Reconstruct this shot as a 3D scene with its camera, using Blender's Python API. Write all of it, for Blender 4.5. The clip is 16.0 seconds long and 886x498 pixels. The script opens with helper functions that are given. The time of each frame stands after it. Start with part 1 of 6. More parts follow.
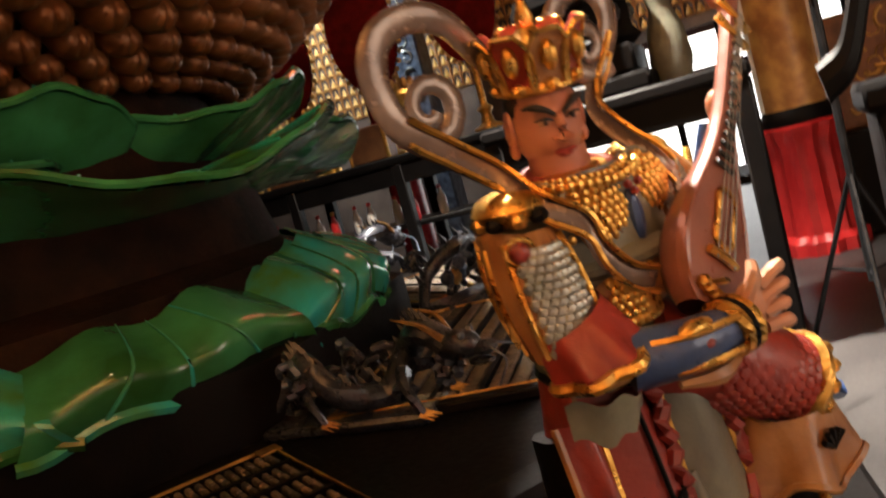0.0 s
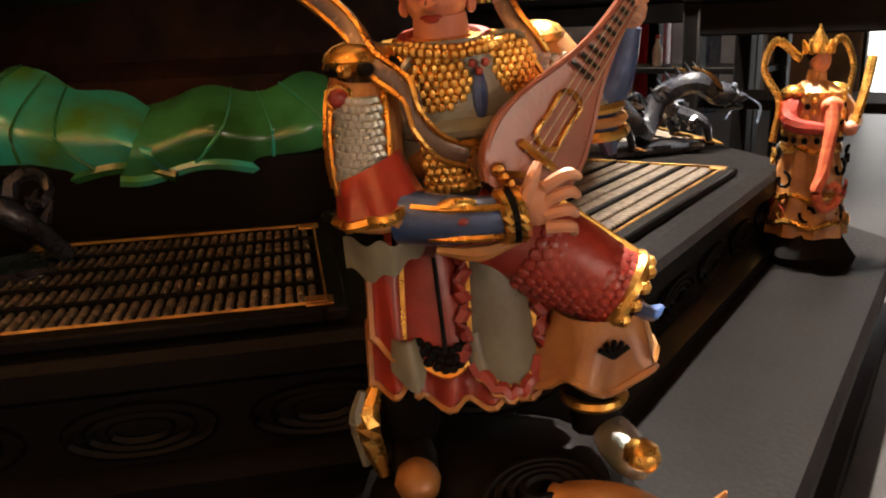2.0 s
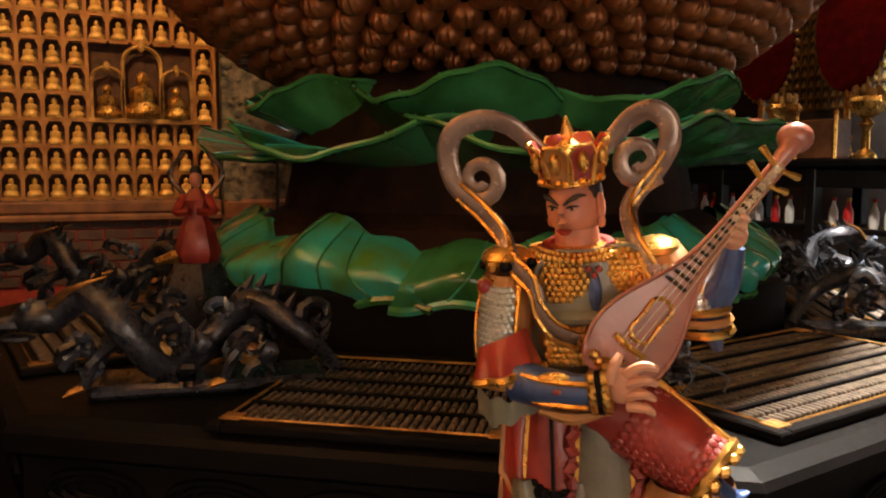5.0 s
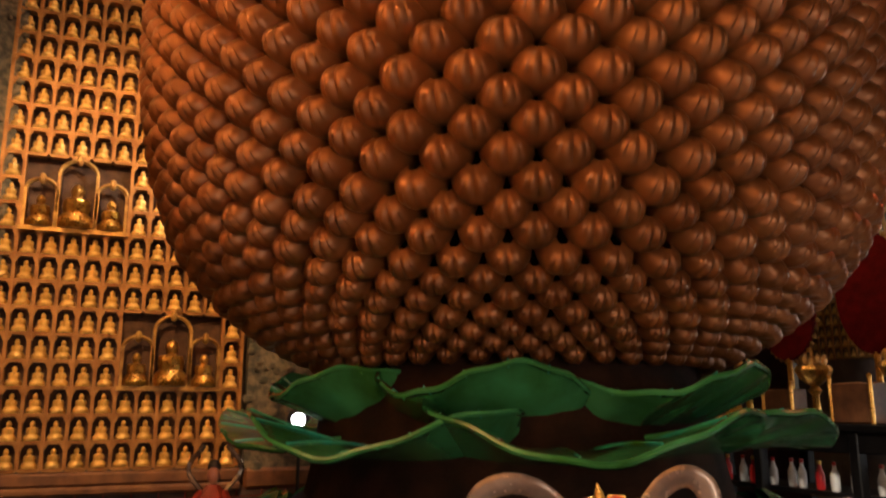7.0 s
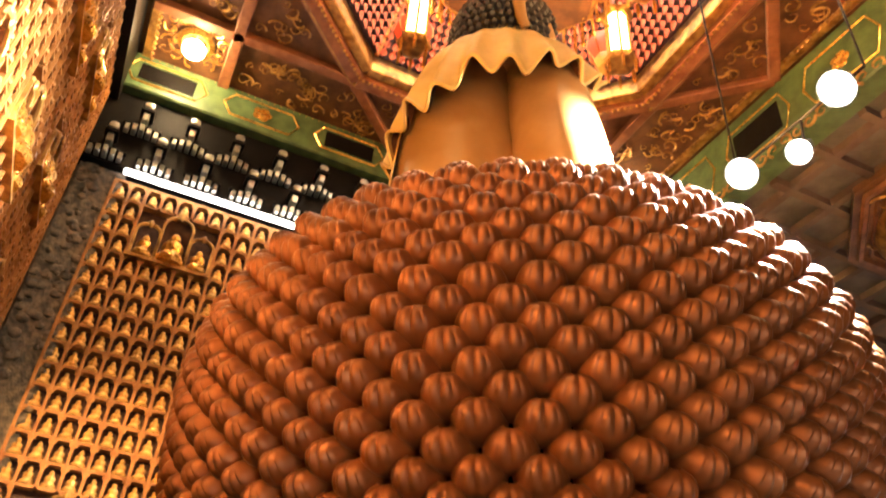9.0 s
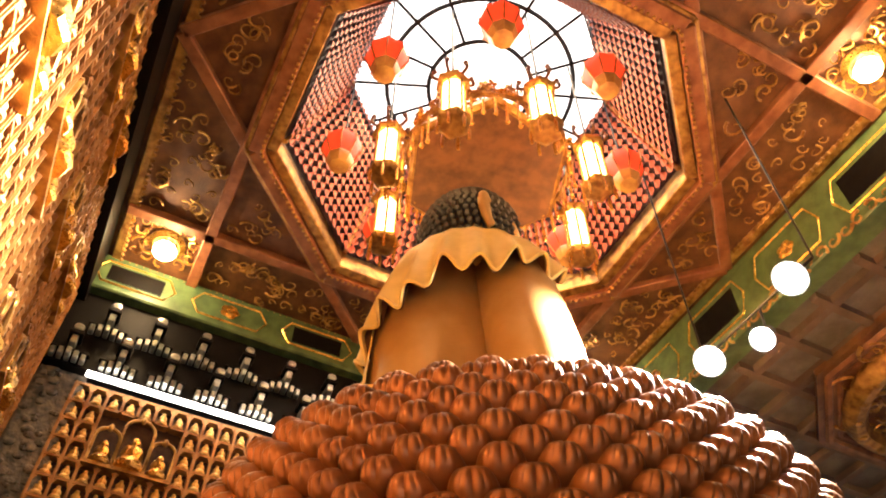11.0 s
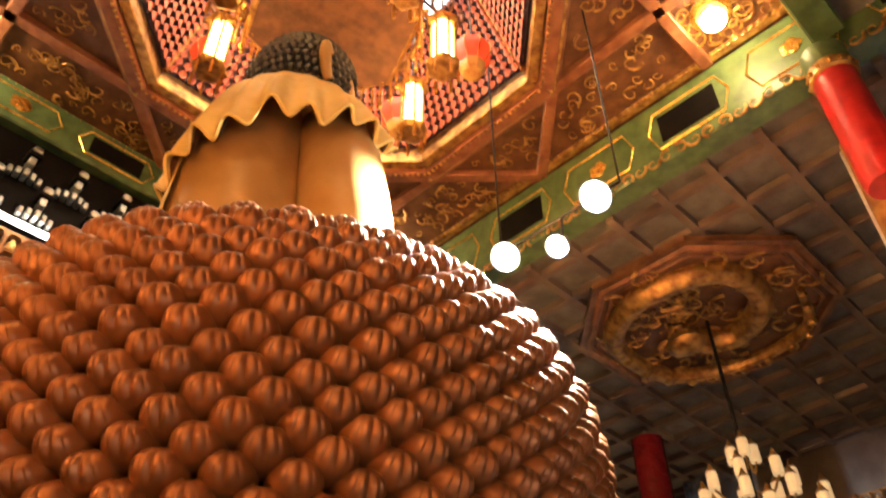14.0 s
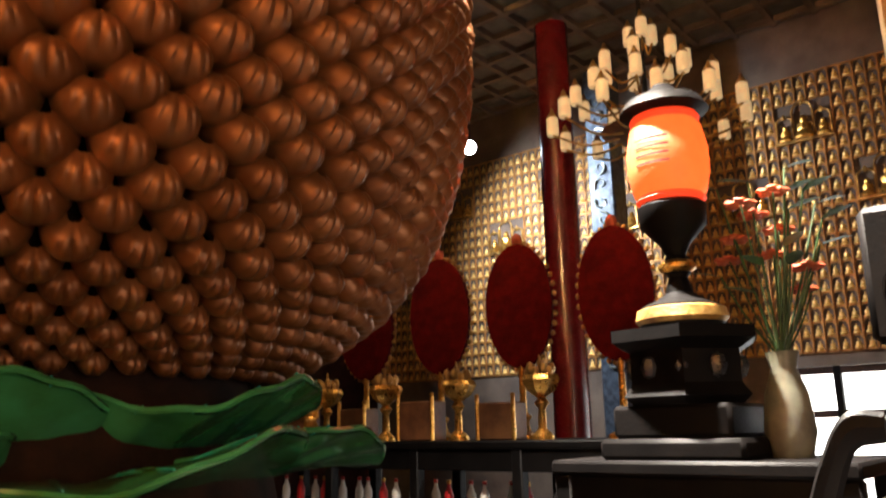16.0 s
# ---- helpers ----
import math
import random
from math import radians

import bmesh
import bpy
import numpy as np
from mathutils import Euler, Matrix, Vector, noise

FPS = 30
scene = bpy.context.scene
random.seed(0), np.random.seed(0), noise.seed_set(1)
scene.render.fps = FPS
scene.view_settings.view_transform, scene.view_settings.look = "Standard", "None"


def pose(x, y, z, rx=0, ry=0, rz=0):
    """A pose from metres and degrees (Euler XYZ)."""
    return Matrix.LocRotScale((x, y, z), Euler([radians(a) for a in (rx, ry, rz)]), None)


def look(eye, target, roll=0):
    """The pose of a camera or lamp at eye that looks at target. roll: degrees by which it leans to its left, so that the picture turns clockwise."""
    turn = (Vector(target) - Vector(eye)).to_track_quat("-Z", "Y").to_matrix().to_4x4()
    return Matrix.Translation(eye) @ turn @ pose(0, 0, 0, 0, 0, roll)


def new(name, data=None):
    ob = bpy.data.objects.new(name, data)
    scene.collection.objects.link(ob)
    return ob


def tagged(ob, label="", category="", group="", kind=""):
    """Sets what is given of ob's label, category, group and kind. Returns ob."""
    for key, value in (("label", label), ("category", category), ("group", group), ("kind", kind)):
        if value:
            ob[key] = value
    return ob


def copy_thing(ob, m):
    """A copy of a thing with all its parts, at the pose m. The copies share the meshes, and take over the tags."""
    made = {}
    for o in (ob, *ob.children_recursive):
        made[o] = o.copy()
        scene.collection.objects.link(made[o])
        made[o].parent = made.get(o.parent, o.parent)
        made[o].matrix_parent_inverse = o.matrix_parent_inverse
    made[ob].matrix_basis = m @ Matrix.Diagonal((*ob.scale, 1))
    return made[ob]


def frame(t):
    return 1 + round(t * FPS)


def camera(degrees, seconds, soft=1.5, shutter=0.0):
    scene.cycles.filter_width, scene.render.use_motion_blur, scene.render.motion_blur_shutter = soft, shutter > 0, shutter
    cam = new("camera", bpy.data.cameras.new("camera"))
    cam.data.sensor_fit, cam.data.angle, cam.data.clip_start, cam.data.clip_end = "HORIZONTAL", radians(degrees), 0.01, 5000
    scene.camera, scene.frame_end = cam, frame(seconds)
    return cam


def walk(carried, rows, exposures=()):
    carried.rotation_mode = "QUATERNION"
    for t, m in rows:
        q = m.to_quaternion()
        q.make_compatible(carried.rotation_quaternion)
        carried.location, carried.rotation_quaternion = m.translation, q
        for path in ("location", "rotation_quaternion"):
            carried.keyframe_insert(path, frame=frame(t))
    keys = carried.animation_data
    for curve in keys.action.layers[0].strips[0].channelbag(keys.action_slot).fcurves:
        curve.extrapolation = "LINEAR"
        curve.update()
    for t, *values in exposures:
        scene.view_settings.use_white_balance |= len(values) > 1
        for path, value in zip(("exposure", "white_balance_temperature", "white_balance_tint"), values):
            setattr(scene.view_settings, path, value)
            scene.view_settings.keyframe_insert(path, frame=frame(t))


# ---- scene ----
# camera and walk ------------------------------------------------------------
cam = camera(58.8, 16.0, soft=2.0, shutter=0.3)
PATH = [
    (0.0, 0.000, -1.080, 1.377, 84.03, 15.07, 22.32),
    (0.5, 0.110, -0.916, 1.347, 78.21, 22.56, 22.36),
    (1.0, 0.242, -0.906, 1.340, 78.23, 17.32, 31.22),
    (1.5, 0.437, -0.985, 1.353, 76.17, 9.82, 40.19),
    (2.0, 0.536, -0.897, 1.338, 74.52, 2.21, 42.61),
    (2.5, 0.602, -0.817, 1.364, 76.84, 1.65, 51.70),
    (3.0, 0.810, -0.866, 1.388, 80.42, -1.32, 62.57),
    (5.5, 0.961, -0.862, 1.520, 86.57, 0.06, 67.03),
    (6.0, 0.959, -0.861, 1.591, 91.54, 0.80, 68.65),
    (6.5, 0.971, -0.873, 1.646, 96.05, 0.63, 68.65),
    (7.0, 0.938, -0.854, 1.690, 101.53, 0.05, 67.33),
    (7.5, 0.934, -0.858, 1.713, 108.19, -1.76, 68.57),
    (8.0, 0.928, -0.888, 1.707, 115.65, -3.78, 65.56),
    (8.5, 0.938, -0.960, 1.693, 122.08, -5.54, 64.52),
    (9.0, 0.953, -1.086, 1.714, 126.94, -3.55, 64.34),
    (9.5, 0.961, -1.211, 1.741, 132.93, -1.84, 64.45),
    (10.0, 0.975, -1.222, 1.724, 139.57, -1.29, 63.85),
    (12.5, 0.948, -1.207, 1.724, 140.84, -0.43, 62.12),
    (13.0, 0.936, -1.200, 1.724, 139.85, -1.15, 57.81),
    (13.5, 0.924, -1.189, 1.747, 135.67, -1.64, 49.04),
    (14.0, 0.918, -1.175, 1.744, 130.97, 0.29, 45.11),
    (14.5, 0.916, -1.065, 1.713, 121.89, -0.78, 43.48),
    (15.0, 0.956, -0.902, 1.691, 113.31, -0.24, 41.71),
    (15.5, 0.896, -0.640, 1.704, 108.35, 1.93, 40.22),
    (16.0, 0.753, -0.413, 1.672, 102.85, 1.27, 39.53),
]
EXPOSURES = [(0, -0.2), (1.5, -0.3), (3, -0.1), (5.5, -0.1), (7.5, 0.25), (9, 0.65), (10.2, 0.5), (13, 0.3), (14.5, 0.4), (16, 0.15)]
walk(cam, [(t, pose(x, y, z, rx, ry, rz)) for t, x, y, z, rx, ry, rz in PATH], EXPOSURES)

# plan, in metres ------------------------------------------------------------
AX, AY = -2.9, 1.16            # axis of the great lotus and of the octagonal vault
PX, PY = AX, AY            # middle of the octagonal platform
WEST, SOUTH, NORTH, EAST = -6.2, -2.3, 11.7, 4.2
FAR_WEST = -11.0                # end of the aisle
HALF = 3.2                      # half the vaulted square
CEIL, AISLE = 8.7, 7.82
TOP = 0.76                       # platform height

# world and light ------------------------------------------------------------
world = bpy.data.worlds.new("world")
scene.world = world
world.use_nodes = True
world.node_tree.nodes["Background"].inputs[0].default_value = (0.9, 0.75, 0.6, 1)
world.node_tree.nodes["Background"].inputs[1].default_value = 0.05


def lamp(name, kind, at, to, watts, colour, size=0.2, spread=60):
    data = bpy.data.lights.new(name, kind)
    data.energy, data.color = watts, colour
    if kind == "AREA":
        data.size = size
    else:
        data.shadow_soft_size = size
    if kind == "SPOT":
        data.spot_size, data.spot_blend = radians(spread), 0.6
    ob = new(name, data)
    ob.matrix_world = look(at, to)
    return ob


WARM, WHITE, AMBER = (1.0, 0.68, 0.36), (1.0, 0.9, 0.78), (1.0, 0.58, 0.24)
CORNER_LAMPS = [(AX + sx * 2.62, AY + sy * 2.68) for sx, sy in ((-1, -1), (1, -1), (1, 1), (-1, 1))]
for cx, cy in CORNER_LAMPS:
    lamp("corner_lamp_light", "POINT", (cx, cy, CEIL - 0.28), (cx, cy, 0), 62, WARM, 0.12)
FLOODS = [((-1.315, 2.77, 6.08), 1.0), ((-2.26, 2.77, 6.03), 0.9), ((-1.73, 2.77, 5.82), 0.3)]
for (fx, fy, fz), k in FLOODS:
    lamp("floodlight_light", "SPOT", (fx, fy - 0.16, fz), (AX + 1.3, AY - 0.4, 3.0), 9500 * k, WHITE, 0.1, 125)
lamp("skylight_light", "AREA", (AX, AY, 10.05), (AX, AY, 0), 130, (1, 0.72, 0.45), 2.4)
lamp("hall_door_light", "AREA", (0.2, NORTH - 0.3, 1.5), (0.2, 0, 1.2), 22, (0.95, 0.97, 1.0), 2.4)
# added fill for statue and platform; the east wall has no opening
lamp("east_fill_light", "AREA", (EAST - 0.25, -0.6, 1.9), (-1, 0, 1.2), 38, (1.0, 0.85, 0.7), 1.8)
# added amber spot without a fixture, brightens the west niches
lamp("west_niche_fill", "SPOT", (-1.0, -1.95, 6.4), (WEST, -0.75, 2.7), 1350, AMBER, 0.2, 42)

# materials ------------------------------------------------------------------


def material(name, colour, rough=0.5, metal=0.0, dark=None, scale=8.0, bump=0.2, fine=60.0, coat=0.0, emit=None, power=0.0, vary=0.0, spec=0.5):
    """A surface with two scales of variation: broad stains between two colours and a fine grain in its relief."""
    m = bpy.data.materials.new(name)
    m.use_nodes = True
    nt = m.node_tree
    b = nt.nodes["Principled BSDF"]
    b.inputs["Roughness"].default_value, b.inputs["Metallic"].default_value = rough, metal
    b.inputs["Coat Weight"].default_value = coat
    b.inputs["Coat Roughness"].default_value = 0.15
    b.inputs["Specular IOR Level"].default_value = spec
    tc = nt.nodes.new("ShaderNodeTexCoord")
    n1, n2 = nt.nodes.new("ShaderNodeTexNoise"), nt.nodes.new("ShaderNodeTexNoise")
    n1.inputs["Scale"].default_value, n1.inputs["Detail"].default_value = scale, 5
    n2.inputs["Scale"].default_value, n2.inputs["Detail"].default_value = fine, 4
    for n in (n1, n2):
        nt.links.new(tc.outputs["Object"], n.inputs["Vector"])
    ramp = nt.nodes.new("ShaderNodeValToRGB")
    ramp.color_ramp.elements[0].position, ramp.color_ramp.elements[1].position = 0.36, 0.64
    dark = dark or [c * 0.55 for c in colour]
    ramp.color_ramp.elements[0].color, ramp.color_ramp.elements[1].color = (*dark, 1), (*colour, 1)
    nt.links.new(n1.outputs["Fac"], ramp.inputs["Fac"])
    out = ramp.outputs["Color"]
    if vary:
        info, hsv, mr = nt.nodes.new("ShaderNodeObjectInfo"), nt.nodes.new("ShaderNodeHueSaturation"), nt.nodes.new("ShaderNodeMapRange")
        mr.inputs["To Min"].default_value, mr.inputs["To Max"].default_value = 1 - vary, 1 + vary
        nt.links.new(info.outputs["Random"], mr.inputs["Value"])
        nt.links.new(mr.outputs["Result"], hsv.inputs["Value"])
        nt.links.new(out, hsv.inputs["Color"])
        out = hsv.outputs["Color"]
    nt.links.new(out, b.inputs["Base Color"])
    mr2 = nt.nodes.new("ShaderNodeMapRange")
    mr2.inputs["To Min"].default_value, mr2.inputs["To Max"].default_value = max(0.04, rough * 0.75), min(1, rough * 1.3)
    nt.links.new(n2.outputs["Fac"], mr2.inputs["Value"])
    nt.links.new(mr2.outputs["Result"], b.inputs["Roughness"])
    bp = nt.nodes.new("ShaderNodeBump")
    bp.inputs["Strength"].default_value, bp.inputs["Distance"].default_value = bump, 0.01
    nt.links.new(n2.outputs["Fac"], bp.inputs["Height"])
    nt.links.new(bp.outputs["Normal"], b.inputs["Normal"])
    if emit:
        b.inputs["Emission Color"].default_value = (*emit, 1)
        b.inputs["Emission Strength"].default_value = power
    return m


GOLD = material("gilt", (0.85, 0.5, 0.12), 0.28, 0.9, (0.5, 0.24, 0.05), 14, 0.25)
GILT_OLD = material("old_gilt", (0.62, 0.36, 0.1), 0.42, 0.7, (0.25, 0.12, 0.04), 9, 0.5)
NICHE = material("niche_gilt_wood", (0.5, 0.24, 0.07), 0.5, 0.3, (0.3, 0.12, 0.03), 6, 0.3)
BUDDHA_SMALL = material("small_gilt_figure", (0.95, 0.62, 0.2), 0.4, 0.35, (0.75, 0.42, 0.1), 20, 0.2, vary=0.12)
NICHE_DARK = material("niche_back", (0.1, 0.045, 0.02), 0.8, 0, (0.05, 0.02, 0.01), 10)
LACQUER = material("black_lacquer", (0.006, 0.005, 0.0048), 0.48, 0, (0.0035, 0.003, 0.003), 6, 0.12, spec=0.09)
LACQUER_RED = material("dark_red_lacquer", (0.045, 0.012, 0.009), 0.5, 0, (0.02, 0.006, 0.005), 5, 0.2, spec=0.3)
RED = material("red_paint", (0.55, 0.025, 0.025), 0.35, 0, (0.38, 0.012, 0.014), 6, 0.15, coat=0.2)
CRIMSON = material("crimson_velvet", (0.085, 0.003, 0.003), 0.95, 0, (0.05, 0.002, 0.002), 12, 0.3, spec=0.05)
PILLAR_RED = material("dark_crimson_lacquer", (0.2, 0.012, 0.018), 0.25, 0, (0.13, 0.008, 0.012), 5, 0.1, coat=0.4)
GREEN = material("green_glaze", (0.06, 0.3, 0.12), 0.16, 0, (0.03, 0.13, 0.03), 3.5, 0.12, 30, coat=0.6)
TEAL = material("teal_glaze", (0.04, 0.5, 0.46), 0.14, 0, (0.09, 0.26, 0.04), 4.2, 0.1, 30, coat=0.8)
PETAL = material("bronzed_petal", (0.3, 0.115, 0.036), 0.36, 0.45, (0.2, 0.07, 0.02), 3, 0.06, 45, vary=0.15)
# dark pedestal core; behind the petals its near-black is painted gap shade
CORE_DARK = material("dark_core_gap_shade", (0.03, 0.013, 0.008), 0.8, 0, (0.012, 0.007, 0.005), 6, spec=0.1)
BRICK = material("dark_brick", (0.1, 0.05, 0.04), 0.6, 0, (0.06, 0.03, 0.028), 9, 0.5, vary=0.2)
MORTAR = material("red_joint", (0.4, 0.05, 0.035), 0.8, 0, (0.28, 0.03, 0.02), 9)
STONE = material("carved_stone", (0.22, 0.17, 0.12), 0.7, 0, (0.06, 0.06, 0.05), 14, 1.0, 40)
FLOOR = material("grey_floor_stone", (0.036, 0.033, 0.032), 0.45, 0, (0.024, 0.022, 0.022), 3, 0.1, 50, vary=0.06)
PLASTER = material("dark_plaster", (0.16, 0.11, 0.08), 0.8, 0, (0.09, 0.06, 0.045), 2, 0.3)
WOOD = material("brown_wood", (0.24, 0.1, 0.04), 0.5, 0, (0.12, 0.045, 0.02), 7, 0.4, 90)
CEIL_WOOD = material("ceiling_panel", (0.2, 0.09, 0.035), 0.45, 0.25, (0.1, 0.04, 0.018), 5, 0.5)
BEAM = material("red_brown_beam", (0.35, 0.14, 0.06), 0.42, 0.2, (0.2, 0.07, 0.03), 6, 0.3)
SCALE_RED = material("red_gold_scale", (0.5, 0.12, 0.035), 0.4, 0.35, (0.35, 0.06, 0.02), 10, 0.3)
BEAM_GREEN = material("green_painted_beam", (0.1, 0.16, 0.06), 0.45, 0, (0.05, 0.09, 0.035), 6, 0.2)
COFFER = material("grey_coffer", (0.14, 0.12, 0.105), 0.7, 0, (0.08, 0.07, 0.06), 4, 0.4)
DARK_METAL = material("dark_iron", (0.03, 0.03, 0.032), 0.4, 0.8, (0.015, 0.015, 0.016), 12)
SILVER = material("silver_paint", (0.5, 0.5, 0.46), 0.3, 0.7, (0.3, 0.32, 0.28), 20)
SKIN = material("painted_face", (0.5, 0.2, 0.12), 0.45, 0, (0.42, 0.15, 0.09), 10, 0.1)
HAND = material("pale_painted_skin", (0.62, 0.33, 0.2), 0.45, 0, (0.55, 0.26, 0.15), 10, 0.1)
HAIR = material("black_hair", (0.012, 0.01, 0.01), 0.5, 0, (0.02, 0.015, 0.012), 20, 0.5)
BLUE = material("blue_enamel", (0.05, 0.1, 0.26), 0.3, 0.2, (0.03, 0.05, 0.12), 12, coat=0.4)
CLOTH_RED = material("red_robe", (0.34, 0.035, 0.02), 0.4, 0, (0.2, 0.02, 0.014), 10, 0.2, coat=0.3)
CLOTH_GREY = material("grey_green_robe", (0.2, 0.2, 0.14), 0.45, 0, (0.13, 0.12, 0.09), 10, 0.2, coat=0.3)
CLOTH_OCHRE = material("ochre_robe", (0.42, 0.2, 0.06), 0.4, 0, (0.26, 0.1, 0.03), 9, 0.2, coat=0.3)
RIBBON = material("bronze_ribbon", (0.26, 0.19, 0.15), 0.25, 0.5, (0.13, 0.085, 0.065), 10, 0.1, coat=0.4)
LUTE = material("reddish_lute_wood", (0.34, 0.13, 0.09), 0.3, 0, (0.26, 0.09, 0.06), 8, 0.1, coat=0.5)
DRAGON = material("dark_dragon_paint", (0.045, 0.05, 0.065), 0.28, 0.25, (0.015, 0.015, 0.018), 10, 0.4, coat=0.4)
BUDDHA = material("gilded_body", (0.5, 0.3, 0.11), 0.45, 0.15, (0.42, 0.23, 0.07), 3, 0.08)
ROBE_YELLOW = material("yellow_robe", (0.85, 0.62, 0.2), 0.45, 0.15, (0.72, 0.5, 0.13), 4, 0.1)
CURLS = material("dark_blue_curls", (0.03, 0.03, 0.035), 0.45, 0.1, (0.015, 0.015, 0.018), 12)
OCHRE = material("ochre_marbled_panel", (0.6, 0.33, 0.1), 0.3, 0.1, (0.35, 0.15, 0.05), 7, 0.2)
LEAF = material("plant_leaf", (0.06, 0.12, 0.035), 0.5, 0, (0.03, 0.06, 0.02), 20)
FLOWER = material("orange_flower", (0.6, 0.14, 0.05), 0.6, 0, (0.45, 0.07, 0.03), 20)
PAPER_WHITE = material("ivory_inlay", (0.6, 0.52, 0.42), 0.35, 0, (0.45, 0.38, 0.3), 20, 0.1)
WHITE_CHINA = material("white_china", (0.78, 0.76, 0.72), 0.2, 0, (0.65, 0.62, 0.58), 12, 0.05)
PAPER = material("pale_candle", (0.75, 0.6, 0.38), 0.5, 0, (0.6, 0.45, 0.25), 10, emit=(1.0, 0.7, 0.35), power=0.35)
GLOW_LAMP = material("lit_lamp_glass", (1, 0.85, 0.6), 0.4, emit=(1.0, 0.72, 0.36), power=60)
GLOW_FLOOD = material("lit_flood_glass", (1, 0.9, 0.8), 0.4, emit=(1.0, 0.86, 0.72), power=120)
GLOW_LED = material("lit_led", (1, 1, 1), 0.4, emit=(1.0, 0.93, 0.86), power=9)
GLOW_BLUE = material("lit_cold_spot", (1, 1, 1), 0.4, emit=(0.75, 0.87, 1.0), power=40)
GLOW_GLASS = material("bright_skylight_glass", (0.9, 0.9, 0.9), 0.3, emit=(1.0, 0.96, 0.92), power=2.2)
GLOW_RED = material("lit_red_shade", (0.7, 0.06, 0.02), 0.5, 0, (0.6, 0.04, 0.02), 12, emit=(1.0, 0.06, 0.015), power=0.8)
GLOW_ORANGE = material("lit_orange_shade", (0.7, 0.1, 0.03), 0.5, 0, (0.6, 0.07, 0.02), 12, emit=(1.0, 0.13, 0.02), power=1.3)
GLOW_AMBER = material("lit_amber_glass", (0.9, 0.6, 0.25), 0.4, emit=(1.0, 0.58, 0.2), power=14)
GLOW_DAY = material("daylight_outside", (0.9, 0.9, 0.9), 0.8, 0, (0.5, 0.45, 0.42), 1.4, emit=(1.0, 0.98, 0.95), power=4.0)

# mesh kit -------------------------------------------------------------------


class Geo:
    """Collects faces of simple forms, each with a material slot, for one mesh."""

    def __init__(self):
        self.v, self.f, self.m = [], [], []

    def add(self, vs, fs, slot=0, mat=None):
        k = len(self.v)
        self.v += [tuple(mat @ Vector(p)) for p in vs] if mat is not None else [tuple(p) for p in vs]
        self.f += [tuple(i + k for i in f) for f in fs]
        self.m += [slot] * len(fs)
        return self

    def grid(self, fn, nu, nv, slot=0, mat=None, loop=False):
        """A sheet from fn(u, v), u and v from 0 to 1; loop closes it along u."""
        cols = nu if loop else nu + 1
        vs = [fn(i / nu, j / nv) for j in range(nv + 1) for i in range(cols)]
        fs = []
        for j in range(nv):
            for i in range(nu):
                a, b = j * cols + i, j * cols + (i + 1) % cols
                fs.append((a, b, b + cols, a + cols))
        return self.add(vs, fs, slot, mat)

    def box(self, x0, x1, y0, y1, z0, z1, slot=0, mat=None, bev=0.0):
        b = min(bev, (x1 - x0) / 3, (y1 - y0) / 3, (z1 - z0) / 3)
        if b <= 0:
            vs = [(x, y, z) for z in (z0, z1) for y in (y0, y1) for x in (x0, x1)]
            return self.add(vs, [(0, 2, 3, 1), (4, 5, 7, 6), (0, 1, 5, 4), (2, 6, 7, 3), (0, 4, 6, 2), (1, 3, 7, 5)], slot, mat)
        rings = []
        for z, d in ((z0, b), (z0 + b, 0), (z1 - b, 0), (z1, b)):
            rings.append([(x0 + b, y0 + d, z), (x1 - b, y0 + d, z), (x1 - d, y0 + b, z), (x1 - d, y1 - b, z), (x1 - b, y1 - d, z), (x0 + b, y1 - d, z), (x0 + d, y1 - b, z), (x0 + d, y0 + b, z)])
        vs = [p for r in rings for p in r]
        fs = [tuple(range(7, -1, -1)), tuple(range(24, 32))]
        for r in range(3):
            fs += [(r * 8 + i, r * 8 + (i + 1) % 8, r * 8 + 8 + (i + 1) % 8, r * 8 + 8 + i) for i in range(8)]
        return self.add(vs, fs, slot, mat)

    def lathe(self, profile, n=16, slot=0, mat=None, lobes=0, depth=0.0):
        """Turns (radius, height) pairs round z; lobes and depth flute it."""
        def fn(u, v):
            i = min(int(v * (len(profile) - 1) + 1e-6), len(profile) - 1)
            r, z = profile[i]
            a = 2 * math.pi * u
            r *= 1 + depth * math.cos(lobes * a) if lobes else 1
            return (r * math.cos(a), r * math.sin(a), z)
        return self.grid(fn, n, len(profile) - 1, slot, mat, loop=True)

    def ball(self, c, r, slot=0, n=10, mat=None):
        rx, ry, rz = r if isinstance(r, (tuple, list)) else (r, r, r)
        k = max(4, n // 2 + 1)
        def fn(u, v):
            a, b = 2 * math.pi * u, math.pi * (v - 0.5)
            return (c[0] + rx * math.cos(a) * math.cos(b), c[1] + ry * math.sin(a) * math.cos(b), c[2] + rz * math.sin(b))
        return self.grid(fn, n, k, slot, mat, loop=True)

    def tube(self, pts, radii, n=8, slot=0, mat=None, flat=1.0, up=(0, 0, 1)):
        """A round or flattened tube along points, with closed ends."""
        pts = [Vector(p) for p in pts]
        rs = radii if isinstance(radii, (tuple, list)) else [radii] * len(pts)
        vs, fs = [], []
        for i, p in enumerate(pts):
            d = (pts[min(i + 1, len(pts) - 1)] - pts[max(i - 1, 0)]).normalized()
            s = d.cross(Vector(up))
            s = s.normalized() if s.length > 1e-3 else d.orthogonal().normalized()
            t = s.cross(d)
            for k in range(n):
                a = 2 * math.pi * k / n
                vs.append(p + rs[i] * (math.cos(a) * s + flat * math.sin(a) * t))
